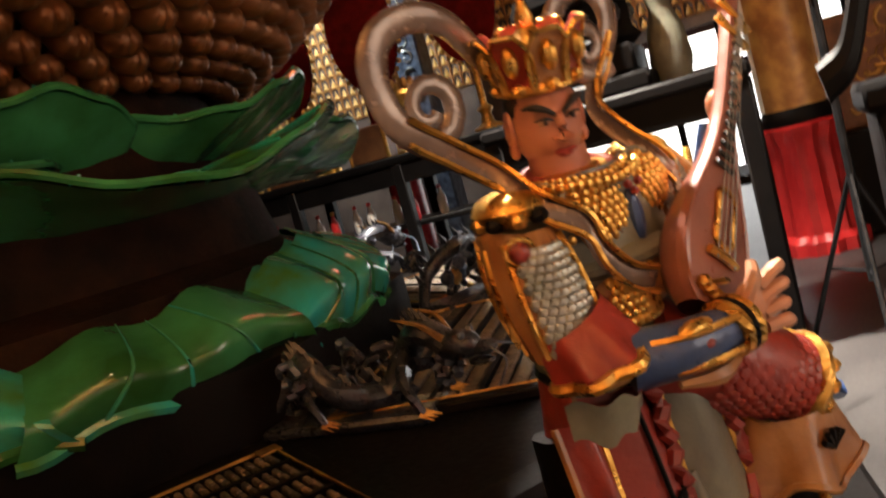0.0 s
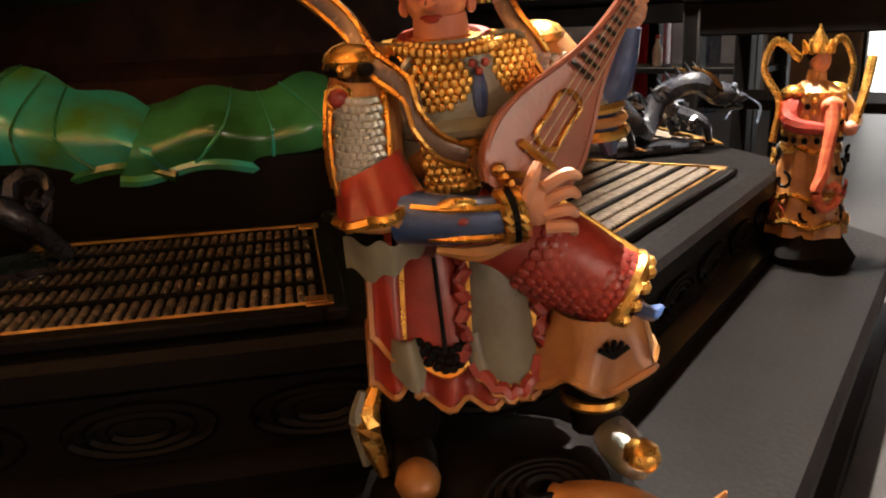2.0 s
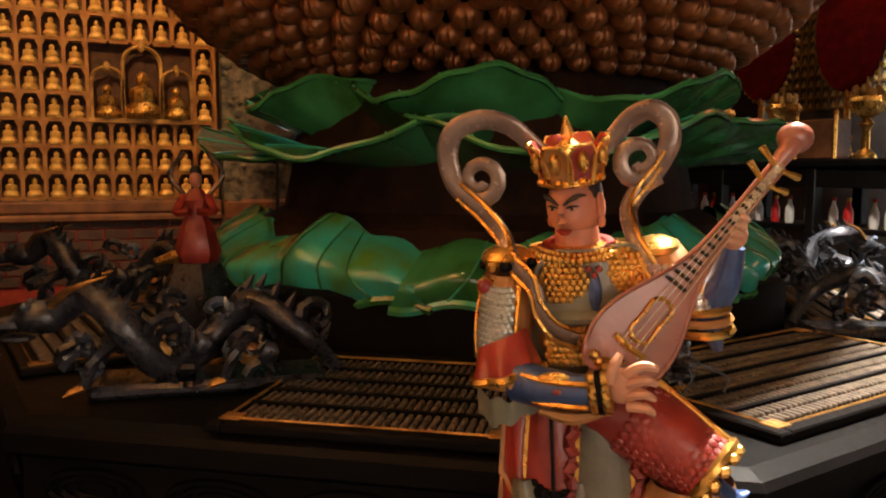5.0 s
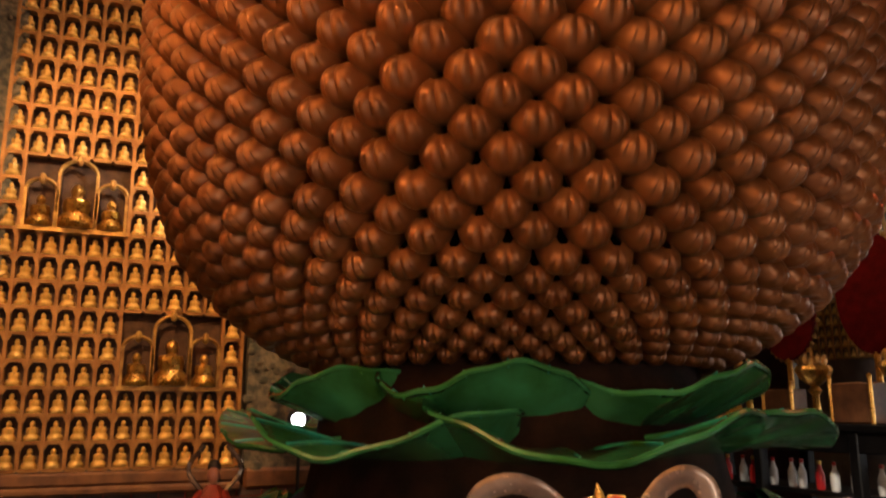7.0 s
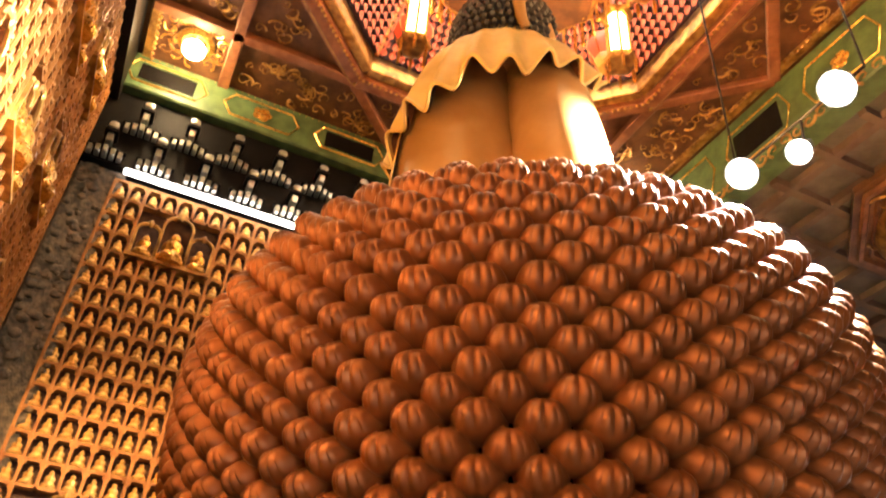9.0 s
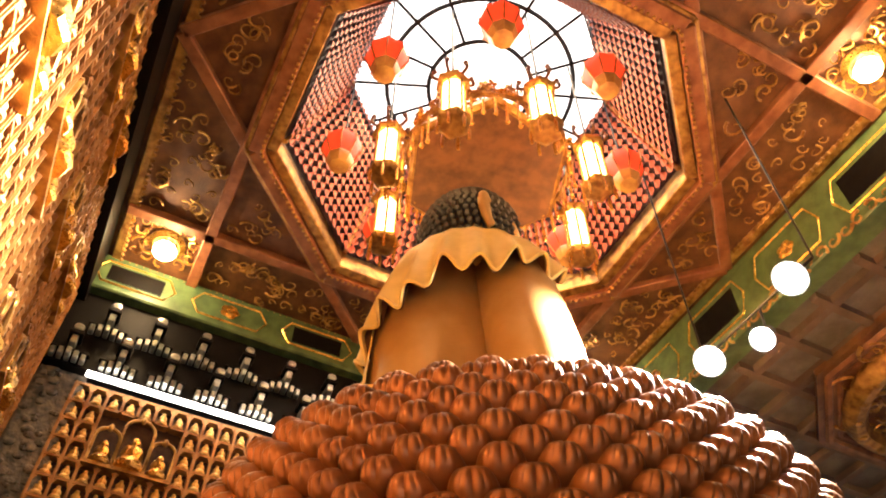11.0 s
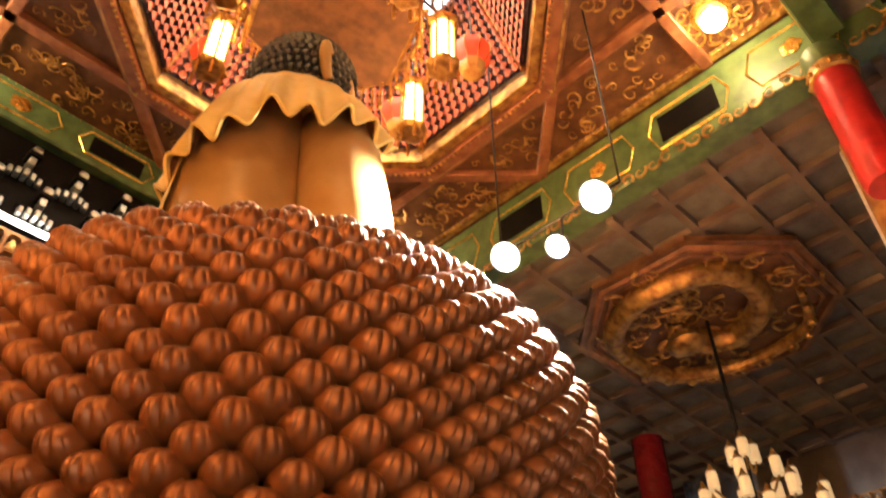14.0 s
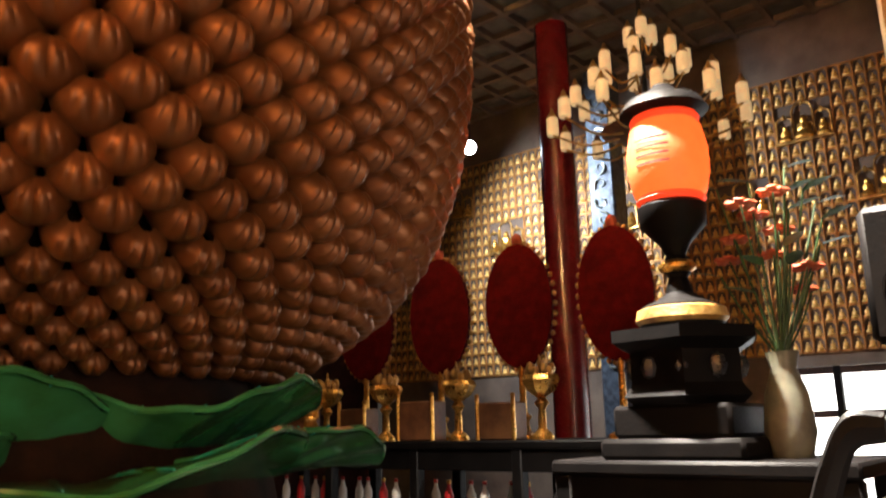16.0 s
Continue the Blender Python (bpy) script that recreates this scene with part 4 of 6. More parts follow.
g = Geo().lathe([(0.21, 0.43), (0.23, 0.4), (0.2, 0.38), (0.0, 0.37)], 20)
for k in range(8):
    scroll(g, 0.12 * math.cos(k * 0.785), 0.12 * math.sin(k * 0.785), 0.37, 0.07, k * 0.785, 0, 1 if k % 2 else -1)
part("boss", g, GILT_OLD, canopy)
part("roof_panel", prism([(0.74, 0.1), (0.78, 0.14), (0.62, 0.5), (0.3, 0.75), (0.08, 1.0), (0.02, 1.05)], 6, 10), GILT_OLD, canopy, smooth=False)
part("suspension_rod", Geo().tube([(0, 0, 1.0), (0, 0, 2.03)], 0.02, 6), DARK_METAL, canopy)
rc = random.Random(21)
for i in range(48):
    a = 2 * math.pi * i / 48
    r = 0.84 + 0.03 * (i % 2)
    g = Geo()
    for k in range(6 + (i % 4) * 2):
        g.ball((r * math.cos(a), r * math.sin(a), 0.16 - k * 0.038), (0.017, 0.017, 0.02), 0, 5)
    g.ball((r * math.cos(a), r * math.sin(a), 0.16 - (6 + (i % 4) * 2) * 0.038), (0.026, 0.026, 0.034), 0, 6)
    part("bead_string", g, GOLD, canopy)
for tier, (r, z) in enumerate(((0.86, 0.22), (0.8, 0.42), (0.66, 0.62), (0.46, 0.82))):
    part("tier_ring", Geo().tube([(r * math.cos(2 * math.pi * j / 48), r * math.sin(2 * math.pi * j / 48), z) for j in range(49)], 0.024, 6), GILT_OLD, canopy)
    n = 24 - 4 * tier
    for i in range(n):
        a = 2 * math.pi * (i + 0.5 * (tier % 2)) / n
        g = Geo()
        for k in range(3):
            scroll(g, (k - 1) * 0.05, 0.03 * (k % 2), 0.0, 0.06, k * 2.1 + i, 0, 1 if k % 2 else -1)
        for k in range(7):
            g.ball((rc.uniform(-0.07, 0.07), rc.uniform(-0.06, 0.09), rc.uniform(-0.01, 0.04)), rc.uniform(0.014, 0.028), 0, 5)
        g.tube([(0, 0.05, 0), (0, 0.15, 0.02)], [0.022, 0.004], 5)
        part("crest", g, GOLD if (i + tier) % 2 else GILT_OLD, canopy, at=pose(0, 0, 0, 0, 0, math.degrees(a)) @ pose(r + 0.02, 0, z + 0.04, 90, 0, 90))


def palace_lamp():
    """A tall glazed gilt lamp hung by a rod; origin at its middle."""
    top = thing("palace_lamp", pose(0, 0, 0), "tall gilt palace lamp with glowing glass hung in the vault", "hanging lamp", "palace lamps round the canopy")
    part("rod", Geo().tube([(0, 0, 0.5), (0, 0, 2.15)], 0.012, 5), DARK_METAL, top)
    part("glass", Geo().lathe([(0.02, -0.34), (0.1, -0.32), (0.1, 0.32), (0.02, 0.34)], 8), GLOW_AMBER, top)
    for s, z in ((1, 0.33), (1, -0.36)):
        part("collar", prism([(0.11, z - 0.02), (0.14, z), (0.15, z + 0.03), (0.11, z + 0.05)], 6), GILT_OLD, top, smooth=False)
    for i in range(6):
        a = math.pi * i / 3
        part("post", Geo().tube([(0.115 * math.cos(a), 0.115 * math.sin(a), -0.34), (0.115 * math.cos(a), 0.115 * math.sin(a), 0.36)], 0.013, 5), GILT_OLD, top)
        part("finial", Geo().tube(smooth_path([(0.12 * math.cos(a), 0.12 * math.sin(a), 0.4), (0.2 * math.cos(a), 0.2 * math.sin(a), 0.44), (0.19 * math.cos(a), 0.19 * math.sin(a), 0.53)], 3), 0.018, 5).ball((0.18 * math.cos(a), 0.18 * math.sin(a), 0.55), 0.03, 0, 6), WOOD, top)
        part("tassel", Geo().lathe([(0.008, -0.36), (0.018, -0.42), (0.014, -0.55), (0.0, -0.56)], 6, 0, pose(0.14 * math.cos(a), 0.14 * math.sin(a), 0)), GOLD, top)
    return top


one = palace_lamp()
one.matrix_basis = pose(AX + 1.07, AY, 8.06)
for i in range(1, 8):
    a = i * math.pi / 4
    copy_thing(one, pose(AX + 1.07 * math.cos(a), AY + 1.07 * math.sin(a), 8.06, 0, 0, math.degrees(a)))


def red_lantern():
    top = thing("red_lantern", pose(0, 0, 0), "faceted red lantern with an amber foot hung in the vault", "lantern", "red lanterns round the vault")
    part("rod", Geo().tube([(0, 0, 0.2), (0, 0, 1.52)], 0.01, 5), DARK_METAL, top)
    part("shade", Geo().lathe([(0.11, 0.2), (0.2, 0.12), (0.21, 0.0), (0.14, -0.16)], 8), GLOW_RED, top)
    part("cap", Geo().lathe([(0.03, 0.3), (0.08, 0.26), (0.13, 0.2), (0.1, 0.19)], 8), WOOD, top)
    part("foot", Geo().lathe([(0.14, -0.16), (0.15, -0.2), (0.1, -0.3), (0.0, -0.31)], 8), OCHRE, top)
    for i in range(8):
        a = 2 * math.pi * i / 8
        c, s = math.cos(a), math.sin(a)
        part("rib", Geo().tube([(0.115 * c, 0.115 * s, 0.2), (0.205 * c, 0.205 * s, 0.12), (0.215 * c, 0.215 * s, 0), (0.145 * c, 0.145 * s, -0.16)], 0.009, 5), GILT_OLD, top)
    return top


one = red_lantern()
RL = math.pi / 8
one.matrix_basis = pose(AX + 1.49 * math.cos(RL), AY + 1.49 * math.sin(RL), 8.7)
for i in range(1, 8):
    a = RL + i * math.pi / 4
    copy_thing(one, pose(AX + 1.49 * math.cos(a), AY + 1.49 * math.sin(a), 8.7, 0, 0, math.degrees(a)))

for cx, cy in CORNER_LAMPS:
    top = thing("ceiling_lamp", pose(cx, cy, CEIL - 0.1), "round bright ceiling lamp in a gilt scroll rosette", "ceiling lamp", "corner ceiling lamps")
    part("globe", Geo().ball((0, 0, -0.06), (0.13, 0.13, 0.09), 0, 16), GLOW_LAMP, top)
    g = Geo().lathe([(0.2, 0.09), (0.21, 0.05), (0.15, 0.02), (0.12, 0.05)], 20)
    for k in range(10):
        a = 2 * math.pi * k / 10
        scroll(g, 0.3 * math.cos(a), 0.3 * math.sin(a), 0.06, 0.09, a, 0, 1 if k % 2 else -1)
    part("rosette", g, GOLD, top)
for (fx, fy, fz), k in FLOODS:
    top = thing("floodlight", look((fx, fy, fz), (AX + 1.5, AY - 1.5, 2.5)), "glaring floodlight on the beam aimed at the lotus", "floodlight", "floodlights on the beam")
    s = 0.45 + 0.3 * k
    part("housing", Geo().lathe([(0.0, 0.2), (0.08 * s, 0.2), (0.1 * s, 0.1), (0.17 * s, 0.0), (0.18 * s, -0.03), (0.165 * s, -0.02), (0.0, -0.02)], 20), DARK_METAL, top)
    part("lens", Geo().lathe([(0.16 * s, -0.025), (0.1 * s, -0.05), (0.0, -0.06)], 20), GLOW_FLOOD, top)
    part("bracket", Geo().tube([(0, 0, 0.18), (0, 0.02, 0.26)], 0.02, 6), DARK_METAL, top)

rig = thing("floodlight_bar", pose(0, 0, 0), "thin dark bar carrying the floodlights below the vault", "lamp bar")
part("crossbar", Geo().tube([(-2.4, 2.88, 6.2), (-1.15, 2.88, 6.2)], 0.014, 6), DARK_METAL, rig)
for x, z in ((-2.4, 9.7), (-1.15, 8.6)):
    part("hanger", Geo().tube([(x, 2.88, 6.2), (x, 2.88, z)], 0.01, 6), DARK_METAL, rig)
for (fx, fy, fz), k in FLOODS:
    part("dropper", Geo().tube([(fx, fy + 0.06, fz + 0.02), (fx, 2.88, 6.2)], 0.012, 6), DARK_METAL, rig)

# the lute-playing guardian at the platform's corner: one painted mesh ---------------


def guardian():
    """x to the figure's own left, -y to its front, z from the floor, the chin at x 0, y 0. Painted in slots."""
    g = Geo()
    SK, HD, HR, GO, SI, RD, BL, RB, LU, GY, OC, DK = range(12)

    def scales(fn, nu, nv, slot, size, n_of):
        """Rows of lapping plates over a sheet fn(u, v) with outward direction n_of(u, v)."""
        for j in range(nv):
            for i in range(nu):
                u, v = (i + 0.5 + 0.5 * (j % 2)) / (nu + 0.5), (j + 0.5) / nv
                p, n = Vector(fn(u, v)), Vector(n_of(u, v)).normalized()
                m = Matrix.Translation(p) @ n.to_track_quat("Z", "Y").to_matrix().to_4x4()
                g.ball((0, 0, 0), (size, size * 1.1, size * 0.55), slot, 6, m)

    def ring(c, rx, ry, r, slot, tilt=(0, 0, 0), n=26, seg=6):
        m = pose(*c, *tilt)
        g.tube([m @ Vector((rx * math.cos(2 * math.pi * i / n), ry * math.sin(2 * math.pi * i / n), 0)) for i in range(n + 1)], r, seg, slot)

    # legs, boots and cuffs
    g.tube(smooth_path([(-0.07, 0.05, 0.92), (-0.1, 0.03, 0.78), (-0.11, 0.03, 0.62)], 5), taper(11, 0.085, 0.07, 0.05), 12, DK)
    g.ball((-0.115, -0.03, 0.6), (0.042, 0.1, 0.04), DK, 12).ball((-0.12, -0.1, 0.605), (0.04, 0.05, 0.035), OC, 10)
    g.tube(smooth_path([(-0.165, 0.0, 0.74), (-0.19, -0.02, 0.68), (-0.17, -0.03, 0.58)], 4), taper(9, 0.012, 0.026, 0.012), 7, GO)
    g.tube(smooth_path([(-0.19, -0.01, 0.74), (-0.205, -0.02, 0.69), (-0.2, -0.02, 0.6)], 4), taper(9, 0.008, 0.016, 0.008), 6, GY)
    g.tube(smooth_path([(0.2, -0.06, 0.8), (0.205, -0.06, 0.7), (0.21, -0.07, 0.63)], 4), taper(9, 0.05, 0.045, 0.045), 12, DK)
    g.ball((0.225, -0.14, 0.63), (0.04, 0.095, 0.034), SI, 12).ball((0.235, -0.2, 0.645), (0.032, 0.035, 0.028), GO, 10)
    ring((0.207, -0.065, 0.69), 0.05, 0.05, 0.01, GO)

    def cuff(u, v):
        a = 2 * math.pi * u
        r = 0.072 + 0.03 * v + 0.012 * math.sin(a * 6 + 1) * v
        return (0.215 - 0.015 * v + r * math.cos(a) * 1.05, -0.075 + r * math.sin(a), 0.865 - 0.1 * v + 0.016 * math.sin(a * 5) * v)
    g.grid(cuff, 40, 8, OC, loop=True)
    g.tube([cuff(i / 40, 1.0) for i in range(41)], 0.007, 5, OC)
    for k in range(5):
        a = math.pi * (0.2 + 0.15 * k)
        g.tube([(0.205, -0.163, 0.81), (0.205 + 0.03 * math.cos(a), -0.166, 0.81 + 0.03 * math.sin(a))], 0.005, 5, DK)
    # thigh plate: red scales between gilt edges
    t0, t1 = Vector((0.1, -0.03, 0.985)), Vector((0.255, -0.085, 0.88))
    thigh = smooth_path([t0 - (t1 - t0) * 0.5, t0, (t0 + t1) / 2 + Vector((0, -0.005, 0.006)), t1], 5)
    g.tube(thigh, taper(len(thigh), 0.08, 0.078, 0.064), 18, RD)
    d = (t1 - t0).normalized()
    s1 = d.cross(Vector((0, 0, 1))).normalized()
    s2 = s1.cross(d)

    def around(u, v, k=1.0):
        a = math.radians(-70 + 165 * u)
        r = (0.079 - 0.013 * v) * k
        c = t0.lerp(t1, 0.08 + 0.86 * v)
        return c + (math.cos(a) * s1 + math.sin(a) * s2) * r
    scales(around, 11, 10, RD, 0.0115, lambda u, v: Vector(around(u, v)) - t0.lerp(t1, 0.08 + 0.86 * v))
    for u in (-0.04, 1.04):
        g.tube([around(u, j / 10, 1.03) for j in range(11)], 0.009, 6, GO)
    g.tube([around(i / 14, 1.03, 1.06) for i in range(-3, 18)], 0.012, 6, GO)
    for i in range(7):
        g.ball(around(i / 6, 1.1, 1.02), (0.015, 0.015, 0.013), GO, 7)
    for i in range(12):
        g.ball(around(1.12, i / 11, 1.02), 0.007, RD, 5)
    g.tube(smooth_path([(0.255, -0.12, 0.875), (0.285, -0.12, 0.856), (0.31, -0.115, 0.862)], 4), taper(9, 0.03, 0.024, 0.006), 8, BL, None, 0.5)

    # skirts: layered panels with fluted hems
    def panel(xc, half, z0, z1, y0, y1, slot, flute, point, amp, edge):
        def fn(u, v):
            q = 2 * u - 1
            return (xc + half * q * (0.82 + 0.24 * v), y0 + (y1 - y0) * v + 0.03 * q * q + amp * math.sin(u * flute) * v, z0 + (z1 - z0) * v - point * (1 - q * q) * v * v + 0.006 * math.sin(u * flute + 1) * v)
        g.grid(fn, 26, 12, slot)
        g.grid(lambda u, v: Vector(fn(u, v)) + Vector((0, 0.008, 0)), 26, 6, slot)
        if edge is not None:
            g.tube([fn(0, j / 12) for j in range(13)] + [fn(i / 26, 1) for i in range(27)] + [fn(1, 1 - j / 12) for j in range(13)], 0.0065, 5, edge)
        return fn

    def back_skirt(u, v):
        a = math.pi * (-0.12 + 1.24 * u)
        r = 0.115 + 0.04 * v + 0.01 * math.sin(u * 40) * v
        return (0.02 + r * math.cos(a) * 1.15, 0.05 + r * 0.85 * math.sin(a), 1.03 - 0.34 * v)
    g.grid(back_skirt, 44, 10, RD)
    panel(0.03, 0.15, 1.0, 0.8, 0.0, -0.05, RD, 30, 0.0, 0.012, OC)
    panel(0.02, 0.115, 0.86, 0.74, -0.03, -0.1, RD, 22, 0.01, 0.016, OC)
    panel(-0.115, 0.045, 0.97, 0.84, -0.02, -0.06, RD, 12, 0.02, 0.01, OC)
    panel(-0.13, 0.04, 0.86, 0.75, -0.01, -0.05, RD, 10, 0.0, 0.012, OC)
    f = panel(-0.05, 0.06, 0.98, 0.82, -0.045, -0.085, RD, 7, 0.03, 0.004, GO)
    g.tube([Vector(f(0.5, j / 10)) + Vector((0, -0.006, 0)) for j in range(9)], 0.004, 5, DK)
    scales(lambda u, v: Vector(f(0.12 + 0.76 * u, 0.78 + 0.2 * v)) + Vector((0, -0.004, 0)), 7, 3, DK, 0.009, lambda u, v: (0, -1, 0))
    for s in (-1, 1):
        panel(-0.055 + s * 0.055, 0.028, 0.85, 0.795, -0.08, -0.1, GY, 6, 0.02, 0.006, None)
    f = panel(0.05, 0.055, 1.0, 0.8, -0.07, -0.105, GY, 4, 0.05, 0.003, GO)
    for s in (0.0, 1.0):
        p = [Vector(f(s, j / 12)) + Vector(((s - 0.5) * 0.02, -0.004, 0)) for j in range(13)]
        g.tube([q + Vector(((s - 0.5) * 0.016 * math.sin(i * 1.7), 0, 0)) for i, q in enumerate(p)], 0.013, 7, RD)
    hem = [Vector(f(i / 16, 1.0)) + Vector((0, -0.004, -0.008 - 0.006 * math.sin(i * 1.9))) for i in range(17)]
    g.tube(hem, 0.013, 7, RD)
    g.tube([q + Vector((0, -0.008, -0.008)) for q in hem], 0.006, 5, OC)

    # trunk, belt and breast plates
    def trunk(u, v):
        a = 2 * math.pi * u
        w = 0.1 + 0.05 * math.sin(math.pi * min(1, 0.12 + 0.78 * v)) - 0.05 * max(0, v - 0.8)
        return (0.018 + w * math.cos(a), 0.05 + (0.08 + 0.02 * math.sin(math.pi * v)) * math.sin(a), 0.99 + 0.32 * v)
    g.grid(trunk, 28, 14, GY, loop=True)
    g.ball((0.018, 0.05, 1.285), (0.135, 0.085, 0.03), GO, 18)
    for cx, cz, r, y in ((-0.008, 1.242, 0.058, -0.004), (0.098, 1.255, 0.052, 0.012)):
        def bowl(u, v):
            x, z = (u - 0.5) * 1.85, (v - 0.5) * 1.85
            return (cx + r * 1.08 * x, y - 0.045 * math.sqrt(max(0.04, 1 - 0.5 * (x * x + z * z))), cz + r * z)
        g.ball((cx, y, cz), (r * 1.1, 0.042, r), GO, 16)
        for row in range(10):
            for k in range(10):
                x, z = (k - 4.5 + 0.5 * (row % 2)) * 0.212, (row - 4.5) * 0.2
                q = x * x + z * z
                if q < 0.9:
                    g.ball((cx + r * 1.1 * x, y - 0.043 * math.sqrt(1 - q) - 0.002, cz + r * z), (0.0078, 0.006, 0.0082), GO, 6)
        g.tube([(cx + r * 1.14 * math.cos(a), y - 0.012, cz + r * 1.06 * math.sin(a)) for a in [2 * math.pi * i / 24 for i in range(25)]], 0.0065, 6, SI)
    g.ball((0.045, -0.04, 1.225), (0.014, 0.014, 0.045), BL, 8)
    g.ball((0.02, -0.005, 1.175), (0.105, 0.065, 0.026), GY, 16).ball((0.02, -0.005, 1.13), (0.1, 0.07, 0.05), OC, 16)
    scales(lambda u, v: (-0.055 + 0.09 * u, -0.06 - 0.018 * math.sin(math.pi * u), 1.165 - 0.075 * v), 8, 6, GO, 0.0085, lambda u, v: (0.3 * (u - 0.5), -1, 0))
    ring((0.02, 0.035, 1.035), 0.125, 0.11, 0.014, GO, (0, 4, 0))
    ring((0.02, 0.035, 1.015), 0.13, 0.115, 0.012, DK, (0, 4, 0))
    # collar with gilt beads
    ring((0.012, 0.035, 1.302), 0.066, 0.06, 0.015, RD, (10, 0, 0))
    for k in range(26):
        a = math.pi * (0.95 + 1.1 * k / 25)
        g.ball((0.014 + 0.092 * math.cos(a), 0.03 + 0.085 * math.sin(a), 1.29 + 0.012 * abs(math.cos(a))), 0.0085, GO, 6)
        g.ball((0.014 + 0.08 * math.cos(a), 0.032 + 0.07 * math.sin(a), 1.298 + 0.01 * abs(math.cos(a))), 0.0065, GO, 6)
    for k in range(3):
        g.ball((0.045 + 0.01 * (k - 1), -0.052, 1.275 - 0.012 * (k % 2)), 0.007, RD, 6)
    g.tube([(0.012, 0.055, 1.27), (0.01, 0.05, 1.345)], [0.05, 0.043], 14, SK)

    # head, turned a little and bowed
    hm = pose(0.008, 0.056, 1.385, 8, 0, -20)

    def head(u, v):
        a, b = 2 * math.pi * u, math.pi * (v - 0.5)
        front = max(0.0, -math.sin(a))
        jaw = 1 - 0.34 * max(0.0, 0.42 - v) * 2
        brow = 0.004 * front ** 4 * math.exp(-((v - 0.63) / 0.05) ** 2)
        socket = -0.005 * front ** 2 * math.exp(-((v - 0.56) / 0.05) ** 2) * abs(math.cos(a)) * 2
        cheek = 0.004 * front * math.exp(-((v - 0.42) / 0.1) ** 2)
        chin = 0.007 * front ** 6 * math.exp(-((v - 0.16) / 0.08) ** 2)
        k = math.cos(b) ** 0.75
        return (0.052 * jaw * math.cos(a) * k, (0.062 * jaw + brow + socket + cheek + chin) * math.sin(a) * k, 0.072 * math.sin(b))
    g.grid(head, 40, 26, SK, hm, loop=True)
    g.tube([(0, -0.06, 0.018), (0, -0.068, 0.002), (0, -0.073, -0.012), (0, -0.064, -0.018)], [0.006, 0.008, 0.012, 0.007], 9, SK, hm)
    for s in (-1, 1):
        g.ball((s * 0.01, -0.063, -0.014), (0.007, 0.007, 0.006), SK, 7, hm)
        g.tube([hm @ q for q in smooth_path([(s * 0.006, -0.066, 0.019), (s * 0.02, -0.064, 0.03), (s * 0.036, -0.054, 0.036), (s * 0.045, -0.043, 0.034)], 4)], taper(13, 0.003, 0.0062, 0.002), 6, HR)
        g.ball((s * 0.0205, -0.057, 0.012), (0.0115, 0.006, 0.0055), HD, 8, hm)
        g.tube([hm @ q for q in smooth_path([(s * 0.009, -0.061, 0.012), (s * 0.021, -0.064, 0.0165), (s * 0.034, -0.055, 0.0145)], 4)], taper(9, 0.0015, 0.0028, 0.0015), 5, HR)
        g.ball((s * 0.021, -0.0625, 0.011), 0.0038, HR, 6, hm)
        g.ball((s * 0.054, 0.004, 0.0), (0.008, 0.018, 0.03), SK, 9, hm).ball((s * 0.054, 0.0, -0.03), (0.009, 0.011, 0.014), SK, 7, hm)
        g.ball((s * 0.007, -0.063, -0.034), (0.011, 0.005, 0.004), RD, 8, hm)
    g.ball((0, -0.062, -0.039), (0.012, 0.006, 0.004), RD, 8, hm)
    g.ball((0, 0.012, 0.024), (0.055, 0.058, 0.052), HR, 18, hm)

    # crown: band, upright panels with pointed tops, spire
    cm = hm @ pose(0, -0.002, 0.05)
    g.lathe([(0.056, 0.0), (0.06, 0.004), (0.058, 0.014), (0.054, 0.018)], 28, GO, cm)
    for k in range(8):
        a = 2 * math.pi * k / 8 - math.pi / 2
        c, s = math.cos(a), math.sin(a)

        def leaf(u, v):
            q = (u - 0.5) * 2
            w = 0.026 * (1 + 0.25 * v) * (1 - max(0.0, v - 0.62) ** 1.4 * 1.9)
            r = 0.056 + 0.024 * v * v
            return (r * c - q * w * s, r * s + q * w * c, 0.012 + 0.078 * v - 0.004 * q * q)
        g.grid(leaf, 8, 8, OC if k % 2 == 0 else RD, cm)
        g.grid(lambda u, v: Vector(leaf(u, v)) - Vector((0.005 * c, 0.005 * s, 0)), 8, 8, RD, cm)
        g.tube([cm @ Vector(leaf(0, j / 8)) for j in range(9)] + [cm @ Vector(leaf(1, 1 - j / 8)) for j in range(9)], 0.0035, 5, GO)
        g.ball((0.07 * c, 0.07 * s, 0.052), (0.012, 0.012, 0.022), GO, 8, cm)
        g.ball((0.062 * c, 0.062 * s, 0.012), (0.011, 0.011, 0.009), GO, 7, cm)
    g.lathe([(0.05, 0.03), (0.046, 0.062), (0.02, 0.08), (0.011, 0.09), (0.014, 0.1), (0.008, 0.118), (0.003, 0.135), (0.0, 0.136)], 14, GO, cm)

    # flying ribbons with scrolled inner ends
    left = [(-0.03, 0.09, 1.475), (-0.067, 0.075, 1.508), (-0.115, 0.06, 1.555), (-0.168, 0.055, 1.572), (-0.222, 0.05, 1.558), (-0.246, 0.05, 1.52), (-0.244, 0.05, 1.47), (-0.226, 0.045, 1.43), (-0.178, 0.03, 1.385), (-0.135, 0.0, 1.338), (-0.112, -0.04, 1.29), (-0.072, -0.07, 1.252), (-0.06, -0.08, 1.205), (-0.03, -0.085, 1.165), (0.012, -0.085, 1.145)]
